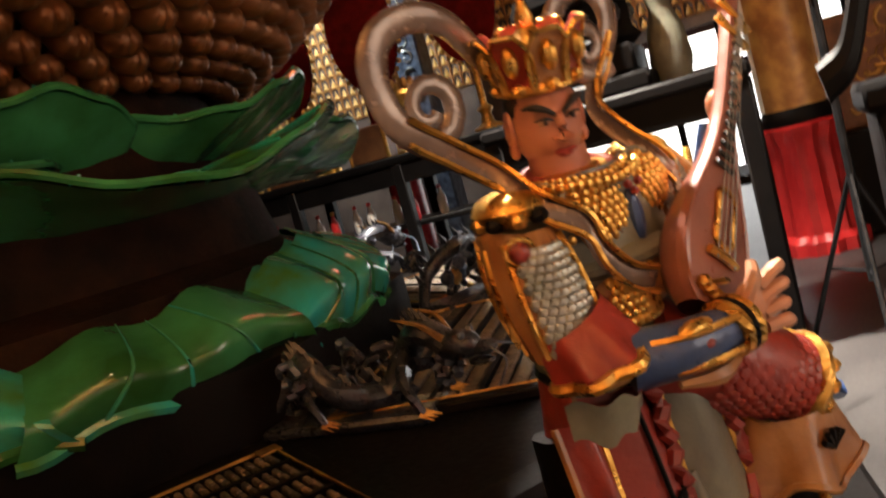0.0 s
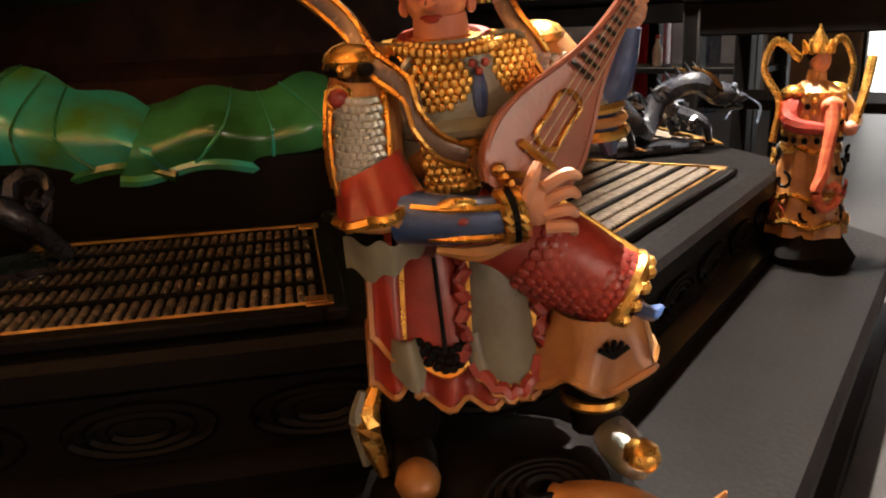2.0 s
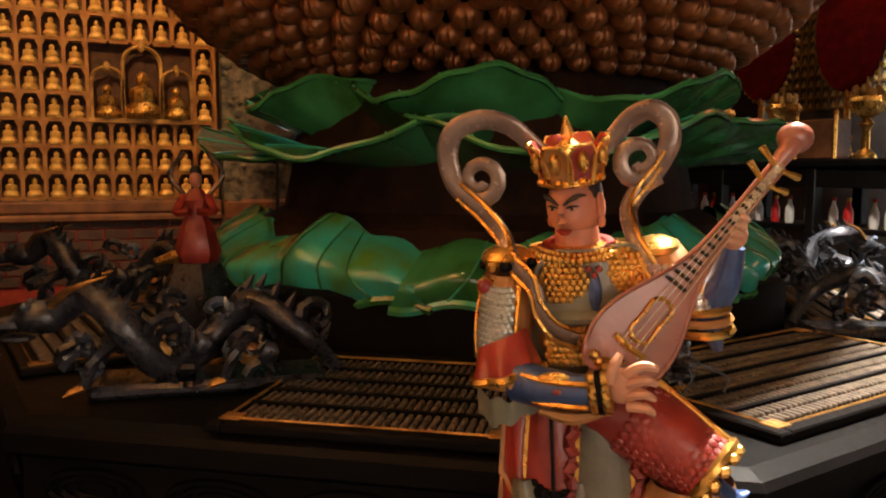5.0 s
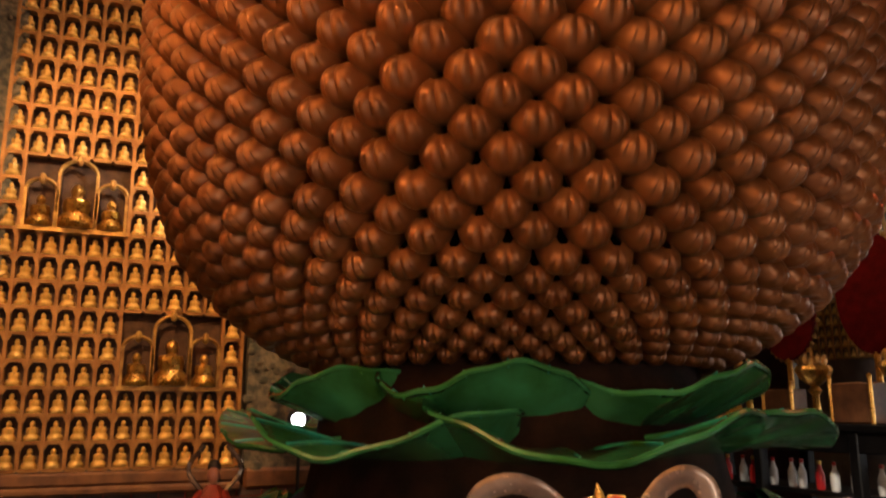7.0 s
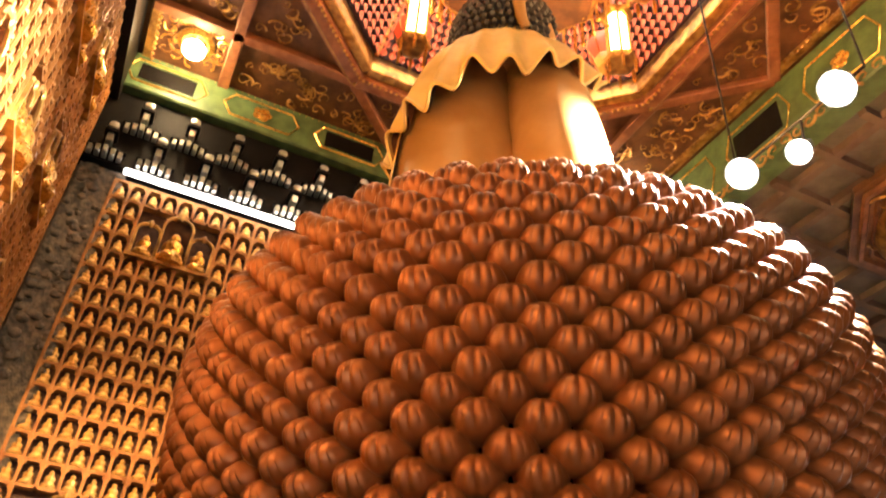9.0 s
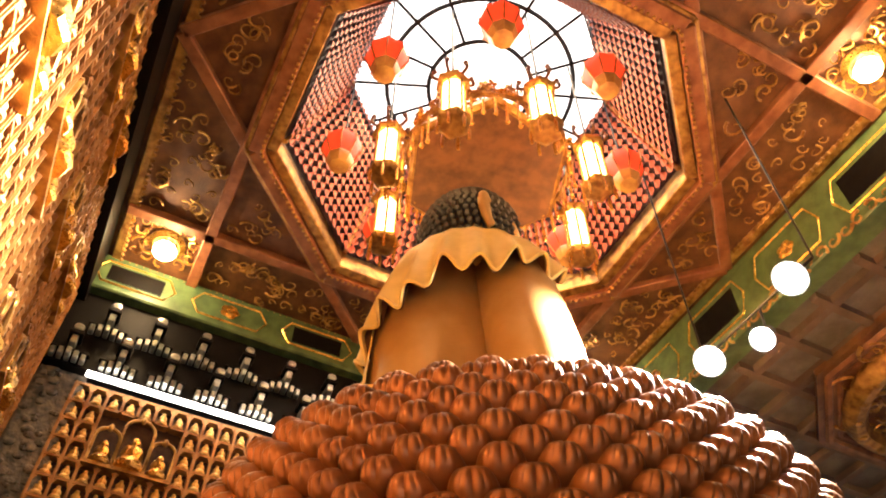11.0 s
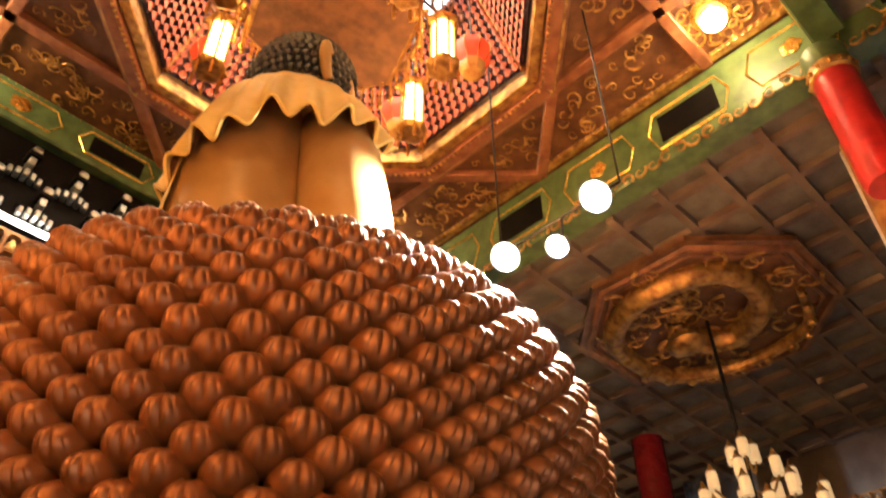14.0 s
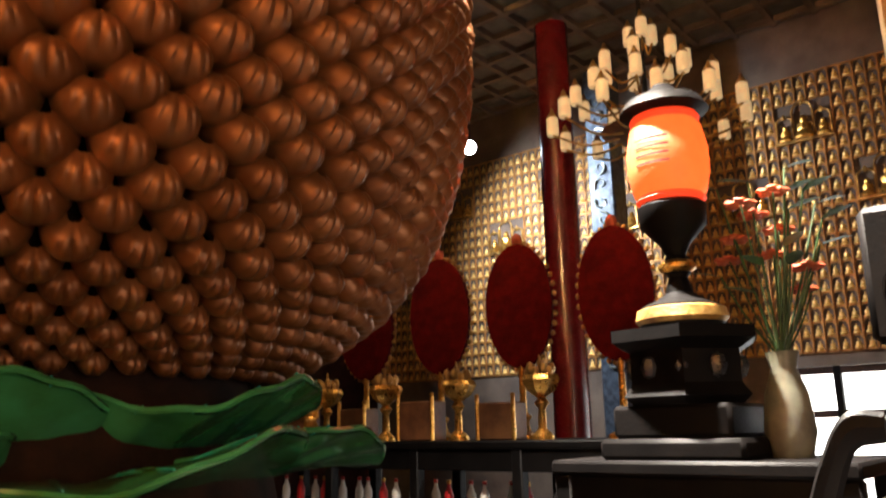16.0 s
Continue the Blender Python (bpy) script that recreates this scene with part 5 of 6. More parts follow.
    right = [(0.04, 0.09, 1.475), (0.085, 0.09, 1.515), (0.125, 0.09, 1.555), (0.165, 0.085, 1.568), (0.195, 0.085, 1.545), (0.198, 0.08, 1.5), (0.17, 0.08, 1.448), (0.132, 0.075, 1.405), (0.114, 0.06, 1.37), (0.122, 0.02, 1.325), (0.14, -0.01, 1.29), (0.155, -0.02, 1.262)]
    for pts in (left, right):
        p = smooth_path(pts, 7)
        g.tube(p, [0.023 - 0.007 * abs(2 * i / len(p) - 0.7) for i in range(len(p))], 12, RB, None, 0.3, (0, 1, 0.15))
        for off in (-0.016, 0.016):
            g.tube([q + Vector((off * 0.3, -0.008, off)) for q in p[len(p) // 2:]], 0.0045, 5, GO)
    for cx, cz, y, s in ((-0.182, 1.452, 0.05, 1), (0.14, 1.472, 0.08, -1)):
        p = [(cx + s * (0.05 - 0.0023 * k) * math.cos(k * 0.5 - 2.4), y - 0.004, cz + (0.05 - 0.0023 * k) * math.sin(k * 0.5 - 2.4)) for k in range(17)]
        g.tube(p, [0.019 - 0.0006 * k for k in range(17)], 9, RB, None, 0.4, (0, 1, 0))

    # near arm: shoulder boss, scale plate in gilt rims, ribbed outer sleeve, pleated red cuff
    a0, a1 = Vector((-0.125, 0.015, 1.275)), Vector((-0.142, -0.05, 1.1))
    ax = (a1 - a0).normalized()

    def arm(u, v, k=1.0):
        a = 2 * math.pi * u
        r = (0.038 + 0.03 * math.sin(math.pi * (0.18 + 0.62 * v))) * k
        c = a0.lerp(a1, v)
        return (c.x + r * 0.86 * math.cos(a), c.y + r * math.sin(a) * 1.1, c.z + 0.012 * math.sin(a))
    g.grid(lambda u, v: arm(u, v, 1 + 0.02 * math.sin(u * 2 * math.pi * 24)), 72, 12, OC, loop=True)
    n_arm = lambda u, v: Vector(arm(u, v, 1.2)) - Vector(arm(u, v, 0.8))
    plate = lambda u, v: arm(0.6 + 0.21 * u, 0.12 + 0.78 * v, 1.03)
    scales(plate, 7, 13, SI, 0.0095, lambda u, v: n_arm(0.6 + 0.21 * u, 0.12 + 0.78 * v))
    for uu in (0.58, 0.83):
        g.tube([arm(uu, 0.08 + 0.84 * j / 12, 1.05) for j in range(13)], 0.005, 6, GO)
    for uu in (0.36, 0.42, 0.48):
        g.tube([arm(uu, 0.15 + 0.8 * j / 12, 1.03) for j in range(13)], 0.004, 5, GO)
    g.ball(a0 + Vector((-0.005, -0.01, 0.02)), (0.052, 0.058, 0.026), GO, 14)
    for k in range(7):
        a = math.pi * (0.9 + 0.2 * k)
        g.ball(a0 + Vector((0.048 * math.cos(a), -0.01 + 0.055 * math.sin(a), 0.008)), (0.014, 0.014, 0.012), DK if k % 2 else GO, 7)
    g.ball(arm(0.63, 0.12, 1.18), (0.016, 0.012, 0.015), RD, 9)
    ring(arm(0.63, 0.12, 1.12), 0.019, 0.017, 0.004, GO, (80, 0, -25), 16, 5)

    def pleat(u, v):
        a = 2 * math.pi * u
        r = 0.05 + 0.014 * v + 0.007 * math.sin(a * 7) * v
        return (-0.138 + 0.012 * v + r * math.cos(a), -0.065 - 0.035 * v + r * math.sin(a), 1.145 - 0.062 * v + 0.022 * math.cos(a + 0.4) * (1 - 0.4 * v))
    g.grid(pleat, 56, 8, RD, loop=True)
    g.tube([pleat(i / 56, 1.0) for i in range(57)], 0.009, 6, GO)
    g.ball((-0.13, -0.105, 1.075), (0.055, 0.05, 0.022), OC, 12)
    for k in range(5):
        g.ball((-0.15 + 0.02 * k, -0.155 + 0.01 * abs(k - 2), 1.08), (0.012, 0.009, 0.012), OC, 6)
    g.grid(lambda u, v: (-0.19 + 0.13 * u, -0.085 - 0.06 * math.sin(math.pi * u) * (1 - 0.3 * v), 1.045 - 0.065 * v * (1 - 0.75 * abs(u - 0.3)) + 0.006 * math.sin(u * 20)), 20, 6, GY)
    fore = smooth_path([(-0.1, -0.12, 1.075), (-0.04, -0.155, 1.072), (0.045, -0.165, 1.068)], 6)
    g.tube(fore, taper(len(fore), 0.041, 0.037, 0.03), 16, BL)
    for k, zz in ((0.012, 0.024), (-0.012, -0.02)):
        g.tube([q + Vector((0, -0.031, zz)) for q in fore[1:-1]], 0.0055, 5, GO)
    g.ball((-0.03, -0.178, 1.1), (0.03, 0.014, 0.01), GO, 10).ball((-0.023, -0.189, 1.076), (0.012, 0.006, 0.008), RD, 8)
    for x in (0.04, 0.062):
        ring((x, -0.165, 1.068), 0.034, 0.034, 0.009, GO, (0, 82, 0), 20)
    ring((0.051, -0.165, 1.068), 0.032, 0.032, 0.01, DK, (0, 82, 0), 20)
    g.tube(smooth_path([(-0.06, -0.16, 1.03), (0.0, -0.175, 1.022), (0.06, -0.165, 1.03)], 4), taper(9, 0.006, 0.013, 0.006), 6, OC)
    # plucking hand with spread fingers
    g.ball((0.092, -0.168, 1.082), (0.034, 0.019, 0.034), HD, 12)
    for k in range(4):
        z = 1.112 - 0.02 * k
        g.tube(smooth_path([(0.1, -0.178, z - 0.004), (0.128 + 0.004 * (k % 2), -0.19, z + 0.014 - 0.006 * k), (0.152 - 0.003 * k, -0.176, z + 0.004 - 0.008 * k)], 4), taper(9, 0.0105, 0.0095, 0.006), 8, HD)
    g.tube(smooth_path([(0.07, -0.18, 1.095), (0.078, -0.19, 1.125), (0.09, -0.182, 1.145)], 4), taper(9, 0.0115, 0.0105, 0.007), 8, HD)
    # far arm behind the neck of the lute
    b0, b1 = Vector((0.165, 0.06, 1.28)), Vector((0.24, 0.03, 1.165))
    g.tube([b0 + Vector((-0.02, 0, 0.02)), b0, b0.lerp(b1, 0.5), b1], [0.03, 0.052, 0.056, 0.05], 14, OC)
    scales(lambda u, v: b0.lerp(b1, 0.1 + 0.8 * v) + 0.055 * Vector((math.cos(math.pi * (1.1 + 0.8 * u)), math.sin(math.pi * (1.1 + 0.8 * u)), 0)), 8, 8, SI, 0.009, lambda u, v: (math.cos(math.pi * (1.1 + 0.8 * u)), math.sin(math.pi * (1.1 + 0.8 * u)), 0.2))
    g.ball(b0 + Vector((0, -0.005, 0.015)), (0.05, 0.055, 0.026), GO, 12)
    for k in range(3):
        ring(b1 + Vector((0.004 * k, 0, 0.012 - 0.022 * k)), 0.056, 0.056, 0.009, GO if k != 1 else OC)
    g.tube(smooth_path([b1, (0.285, 0.02, 1.22), (0.305, 0.01, 1.3)], 4), taper(9, 0.042, 0.034, 0.024), 10, BL)
    g.tube([b1 + Vector((0.02, -0.02, -0.01)), b1 + Vector((0.035, -0.02, -0.07))], [0.03, 0.01], 8, BL)
    g.ball((0.305, -0.008, 1.325), (0.026, 0.02, 0.03), HD, 10)
    for k in range(4):
        z = 1.312 + 0.014 * k
        g.tube(smooth_path([(0.31 + 0.005 * k, -0.02, z), (0.292 + 0.008 * k, -0.042, z + 0.008), (0.278 + 0.01 * k, -0.04, z + 0.016)], 3), taper(7, 0.009, 0.009, 0.006), 7, HD)
    # the lute: pear-shaped body, fretted neck, pegs, rounded head
    p0, p1 = Vector((0.062, -0.115, 1.095)), Vector((0.392, 0.012, 1.462))
    d = (p1 - p0).normalized()
    side = d.cross(Vector((0.25, -1, 0.1))).normalized()
    out = side.cross(d)
    out = out if out.y < 0 else -out
    L = (p1 - p0).length

    def width(v):
        return 0.08 * math.sqrt(max(0.0, 1 - ((0.17 - v) / 0.2) ** 2)) if v < 0.17 else 0.012 + 0.068 * math.exp(-((v - 0.17) / 0.27) ** 2)

    def lute(u, v, face=True):
        q, w = (u - 0.5) * 2, width(v)
        p = p0 + d * (L * (v - 0.03)) + side * (w * q)
        return p + out * (0.02 - 0.004 * q * q) if face else p - out * 0.06 * (w / 0.08) * math.sqrt(max(0.0, 1 - q * q))
    g.grid(lambda u, v: lute(u, v), 14, 34, LU)
    g.grid(lambda u, v: lute(u, v, False), 14, 34, LU)
    for e in (0.0, 1.0):
        g.grid(lambda u, v, e=e: Vector(lute(e, v)).lerp(lute(e, v, False), u), 2, 34, LU)
        g.tube([lute(e, j / 34) for j in range(35)], 0.0045, 5, LU)
    f = lambda a, b, h=0.024: p0 + d * (L * a) + side * b + out * h
    for q in range(13):
        w = width(0.43 + q * 0.04) * 0.85
        g.tube([f(0.4 + q * 0.037, -w), f(0.4 + q * 0.037, w * 0.4)], 0.004, 5, HR)
    for k in range(9):
        g.ball(f(0.72 + 0.028 * k, 0.0, 0.022), (0.009, 0.006, 0.008), PAPER_SLOT, 5)
    rim = [f(0.24 + 0.09 * math.cos(a), 0.03 * math.sin(a) * (1 + 0.35 * math.cos(2 * a))) for a in [2 * math.pi * i / 30 for i in range(31)]]
    g.tube(rim, 0.0045, 6, GO)
    g.tube([f(0.12, -0.035), f(0.115, 0.0, 0.03), f(0.12, 0.035)], 0.0065, 6, GO)
    for b in (-0.009, -0.003, 0.003, 0.009):
        g.tube([f(0.1, b * 2.5, 0.03), f(0.97, b * 0.7, 0.026)], 0.0011, 4, SI)
    for k in range(7):
        b = (k - 3) * 0.014
        g.ball(f(0.0 + 9 * b * b, b, 0.024), 0.011, GO, 7)
    for k in range(3):
        g.tube([f(0.02 + 0.02 * k, -0.03 + 0.02 * k, 0.028), f(0.05, 0.0, 0.03)], 0.005, 5, GO)
    for s in (-1, 1):
        for q in (0.88, 0.95):
            g.tube([f(q, s * 0.008), f(q + 0.03, s * 0.045, 0.012)], [0.004, 0.0075], 7, GO)
    g.tube(smooth_path([p1 - d * 0.02, p1 + d * 0.02, p1 + d * 0.045 - out * 0.012], 4), taper(9, 0.014, 0.018, 0.024), 10, LU)
    g.ball(p1 + d * 0.05 - out * 0.012, (0.034, 0.026, 0.03), LU, 14)
    # trodden imp and coiled rock
    g.ball((0.03, -0.02, 0.5), (0.24, 0.17, 0.11), DK, 20)
    arm_i = smooth_path([(0.1, -0.16, 0.56), (0.17, -0.22, 0.585), (0.235, -0.25, 0.56), (0.28, -0.27, 0.53)], 5)
    g.tube(arm_i, taper(len(arm_i), 0.03, 0.035, 0.03), 10, OC)
    g.ball((0.29, -0.28, 0.545), (0.06, 0.045, 0.042), OC, 14).ball((0.335, -0.3, 0.535), (0.025, 0.022, 0.02), HD, 8)
    for s in (-1, 1):
        g.tube([(0.29 + s * 0.03, -0.275, 0.575), (0.295 + s * 0.045, -0.28, 0.61)], [0.014, 0.003], 6, OC)
    g.tube(smooth_path([(-0.14, -0.13, 0.52), (-0.1, -0.2, 0.585), (-0.05, -0.2, 0.54), (-0.06, -0.18, 0.48)], 4), taper(13, 0.035, 0.04, 0.03), 10, OC)
    for k in range(4):
        ring((0.08, -0.16, 0.572 + 0.006 * k), 0.1 - 0.022 * k, 0.06 - 0.014 * k, 0.008, DK, (38, 0, 0), 22)
    g.lathe([(0.34, 0.3), (0.33, 0.36), (0.27, 0.4), (0.26, 0.46), (0.14, 0.54), (0.0, 0.56)], 20, DK, pose(0.03, 0.0, 0), 5, 0.06)
    return g


PAPER_SLOT = 12
guard_mats = [SKIN, HAND, HAIR, GOLD, SILVER, CLOTH_RED, BLUE, RIBBON, LUTE, CLOTH_GREY, CLOTH_OCHRE, LACQUER, PAPER_WHITE]
ob = part("guardian_statue", guardian(), guard_mats, at=Matrix(((0.5496, -0.7292, 0.0141, -0.2519), (0.7273, 0.5466, -0.079, 0.0376), (0.0546, 0.0588, 0.9097, 0.1359), (0, 0, 0, 1))))
tagged(ob, "painted and gilded armoured guardian statue playing a long-necked lute", "statue")

# the altar side of the hall ----------------------------------------------------
TY, TZ = 4.8, 1.57


def altar_table(name, m, length, depth, height, label):
    """A long black table on square legs with a carved apron; origin at one end on the floor, length along x."""
    top = thing(name, m, label, "altar table")
    part("tabletop", Geo().box(0, length, 0, depth, height - 0.07, height, bev=0.015), LACQUER, top)
    part("apron", Geo().box(0.06, length - 0.06, 0.02, 0.06, height - 0.24, height - 0.07, bev=0.01), LACQUER, top)
    part("lower_shelf", Geo().box(0.05, length - 0.05, 0.1, depth - 0.05, height - 0.62, height - 0.57, bev=0.01), LACQUER, top)
    n = max(2, int(length / 1.1) + 1)
    for i in range(n):
        x = 0.06 + i * (length - 0.12) / (n - 1)
        for y in (0.06, depth - 0.06):
            part("leg", Geo().box(x - 0.05, x + 0.05, y - 0.05, y + 0.05, 0, height - 0.07, bev=0.012), LACQUER, top)
    return top


altar_table("altar_table", pose(-6.1, TY, 0), 4.4, 0.7, TZ, "long black lacquered altar table crowded with offerings")


def fan_stand(m, k=1.0):
    """An upright oval red fan with a beaded gilt rim on a gilt pedestal."""
    top = thing("ceremonial_fan", m, "oval crimson ceremonial fan with gilt rim on a stand", "fan", "red fans on the altar table")
    part("base", Geo().lathe([(0.0, 0.0), (0.13, 0.0), (0.13, 0.03), (0.06, 0.06), (0.04, 0.14), (0.07, 0.18), (0.03, 0.22), (0.025, 0.6)], 14), GOLD, top)
    g = Geo()
    def face(u, v):
        a = 2 * math.pi * u
        return (0.3 * v * math.cos(a), -0.02 - 0.025 * math.cos(v * 1.5), 1.12 + 0.54 * v * math.sin(a))
    g.grid(face, 32, 6, loop=True)
    g.grid(lambda u, v: (face(u, v)[0], 0.04 + 0.02 * math.cos(v * 1.5), face(u, v)[2]), 32, 6, loop=True)
    g.grid(lambda u, v: (0.3 * math.cos(2 * math.pi * u), -0.022 + 0.063 * v, 1.12 + 0.54 * math.sin(2 * math.pi * u)), 32, 1, loop=True)
    part("fan_blade", g, CRIMSON, top)
    b = Geo()
    for i in range(40):
        a = 2 * math.pi * i / 40
        b.ball((0.315 * math.cos(a), 0.03, 1.12 + 0.555 * math.sin(a)), 0.024, 0, 6)
    part("beaded_rim", b, GILT_OLD, top)
    part("top_knob", Geo().ball((0, 0.01, 1.7), (0.05, 0.05, 0.06), 0, 10), FLOWER, top)
    return top


one = fan_stand(pose(-3.89, TY + 0.4, TZ, 0, 0, 14))
for x in (-4.85, -3.0, -2.08):
    copy_thing(one, pose(x, TY + 0.4, TZ, 0, 0, 14))


def gilt_cup(m):
    """A footed gilt offering vessel with a flared leafy bowl."""
    top = thing("offering_vessel", m, "footed gilt offering vessel with a leafy bowl", "offering vessel", "gilt vessels on the altar table")
    part("foot", Geo().lathe([(0.0, 0.0), (0.09, 0.0), (0.09, 0.03), (0.035, 0.08), (0.03, 0.24), (0.06, 0.28), (0.03, 0.32)], 12), GOLD, top)
    part("bowl", Geo().lathe([(0.03, 0.32), (0.11, 0.38), (0.15, 0.46), (0.13, 0.5), (0.1, 0.47)], 16, 0, None, 8, 0.08), GOLD, top)
    g = Geo()
    for k in range(10):
        a = 2 * math.pi * k / 10
        g.ball((0.09 * math.cos(a), 0.09 * math.sin(a), 0.52 + 0.03 * (k % 2)), (0.035, 0.035, 0.05), 0, 6)
    g.tube([(0, 0, 0.48), (0.01, 0, 0.66)], [0.03, 0.006], 6)
    part("leaf_crest", g, GILT_OLD, top)
    return top


one = gilt_cup(pose(-5.15, TY + 0.15, TZ))
for x in (-4.35, -3.5, -2.66):
    copy_thing(one, pose(x, TY + 0.15, TZ, 0, 0, 30 * x))


def plaque_box(m, w, h, mat):
    top = thing("offering_box", m, "low wooden offering box with gilt corners", "offering box", "offering boxes on the altar table")
    part("body", Geo().box(-w / 2, w / 2, -0.1, 0.1, 0, h, bev=0.012), mat, top)
    for sx in (-1, 1):
        part("corner_post", Geo().tube([(sx * w / 2, -0.1, 0), (sx * w / 2, -0.1, h + 0.04)], 0.018, 6).ball((sx * w / 2, -0.1, h + 0.05), 0.024, 0, 6), GOLD, top)
    return top


for i, (x, w, h, mt) in enumerate(((-5.55, 0.3, 0.34, WOOD), (-4.75, 0.34, 0.3, CEIL_WOOD), (-3.95, 0.4, 0.34, WOOD), (-3.08, 0.36, 0.3, CEIL_WOOD))):
    plaque_box(pose(x, TY + 0.2, TZ), w, h, mt)


def bottle(m, mat):
    top = thing("offering_bottle", m, "small pale offering bottle on the lower shelf", "bottle", "bottles on the lower shelf")
    part("body", Geo().lathe([(0.0, 0.0), (0.035, 0.0), (0.04, 0.03), (0.04, 0.13), (0.016, 0.19), (0.016, 0.23), (0.0, 0.232)], 10), mat, top)
    part("cap", Geo().lathe([(0.019, 0.215), (0.019, 0.245), (0.0, 0.247)], 8), RED if mat is WHITE_CHINA else GOLD, top)
    return top


first_white = bottle(pose(-5.7, TY + 0.12, TZ - 0.57), WHITE_CHINA)
first_red = bottle(pose(-5.5, TY + 0.14, TZ - 0.57), RED)
for i in range(15):
    x = -5.35 + i * 0.195 + random.uniform(-0.04, 0.04)
    copy_thing(first_red if i % 4 == 1 else first_white, pose(x, TY + 0.12 + random.uniform(0, 0.1), TZ - 0.57))

# black stand with the glowing red lantern
LX, LY = -0.86, 3.5
altar_table("lamp_table", pose(LX - 0.62, LY - 0.35, 0), 1.45, 0.8, 1.5, "black carved side table under the red lantern")
stand = thing("lantern_stand", pose(LX, LY, 1.5), "stepped black pedestal on the side table", "pedestal")
part("base", Geo().box(-0.36, 0.36, -0.3, 0.3, 0, 0.1, bev=0.02).box(-0.3, 0.3, -0.26, 0.26, 0.1, 0.26, bev=0.02), LACQUER, stand)
part("drum", prism([(0.26, 0.26), (0.3, 0.3), (0.26, 0.36), (0.26, 0.52), (0.34, 0.57), (0.34, 0.63)], 6, 20), LACQUER, stand, smooth=False)
for i in range(10):
    a = 2 * math.pi * i / 10
    part("carved_boss", Geo().ball((0.27 * math.cos(a), 0.25 * math.sin(a), 0.44), (0.05, 0.05, 0.06), 0, 7), DRAGON, stand)
lan = thing("red_table_lantern", pose(LX, LY, 2.13), "glowing red barrel lantern on a dark turned foot", "lantern")
part("foot", Geo().lathe([(0.0, 0.0), (0.2, 0.0), (0.22, 0.05), (0.2, 0.13), (0.13, 0.16), (0.07, 0.2), (0.05, 0.28), (0.09, 0.34), (0.05, 0.4), (0.08, 0.46), (0.17, 0.56), (0.18, 0.66), (0.16, 0.68)], 20), LACQUER, lan)
part("foot_ring", Geo().lathe([(0.2, 0.02), (0.235, 0.06), (0.225, 0.11), (0.2, 0.12)], 20), GILT_OLD, lan)
part("knop", Geo().ball((0, 0, 0.34), (0.1, 0.1, 0.045), 0, 12), GOLD, lan)
part("shade", Geo().lathe([(0.14, 0.69), (0.19, 0.74), (0.215, 0.86), (0.215, 0.97), (0.19, 1.1), (0.15, 1.15)], 28), GLOW_ORANGE, lan, "glowing orange-red shade")
for z, r in ((0.7, 0.16), (1.15, 0.165)):
    part("shade_ring", Geo().tube([(r * math.cos(a), r * math.sin(a), z) for a in [2 * math.pi * i / 28 for i in range(29)]], 0.022, 6), GLOW_RED, lan)
part("cap", Geo().lathe([(0.15, 1.16), (0.24, 1.2), (0.2, 1.26), (0.1, 1.3), (0.05, 1.36), (0.0, 1.38)], 20), LACQUER, lan)
for r in range(4):
    part("writing_bar", Geo().grid(lambda u, v, r=r: (0.2185 * math.cos(radians(-115 + 50 * u)), 0.2185 * math.sin(radians(-115 + 50 * u)), 0.86 + r * 0.045 + 0.012 * v), 8, 1), LACQUER_RED, lan)

# chandelier in the aisle
ch = thing("chandelier", pose(MX, MY, 4.6), "tiered chandelier of many pale candle lamps", "chandelier")
part("stem", Geo().tube([(0, 0, 0.0), (0, 0, AISLE - 0.18 - 4.6)], 0.025, 8), DARK_METAL, ch)
part("hub", Geo().lathe([(0.0, -0.1), (0.25, 0.0), (0.5, 0.1), (0.2, 0.24), (0.08, 0.4), (0.0, 0.42)], 20), WOOD, ch)
for n, r, z in ((12, 1.0, 0.12), (10, 0.74, 0.42), (7, 0.44, 0.76), (3, 0.14, 1.12)):
    for i in range(n):
        a = 2 * math.pi * (i + 0.5 * (n % 2)) / n
        c, sn = math.cos(a), math.sin(a)
        part("arm", Geo().tube(smooth_path([(0.05 * c, 0.05 * sn, z - 0.02), (r * 0.6 * c, r * 0.6 * sn, z - 0.14), (r * c, r * sn, z)], 4), 0.014, 5), GILT_OLD, ch)
        p = part("candle_lamp", Geo().lathe([(0.0, 0.0), (0.06, 0.0), (0.065, 0.03), (0.062, 0.19), (0.03, 0.22), (0.0, 0.225)], 10, 0, pose(r * c, r * sn, z)), PAPER, ch)
        part("cap", Geo().lathe([(0.065, 0.2), (0.03, 0.25), (0.012, 0.3), (0.0, 0.31)], 8, 0, pose(r * c, r * sn, z)), GILT_OLD, p)

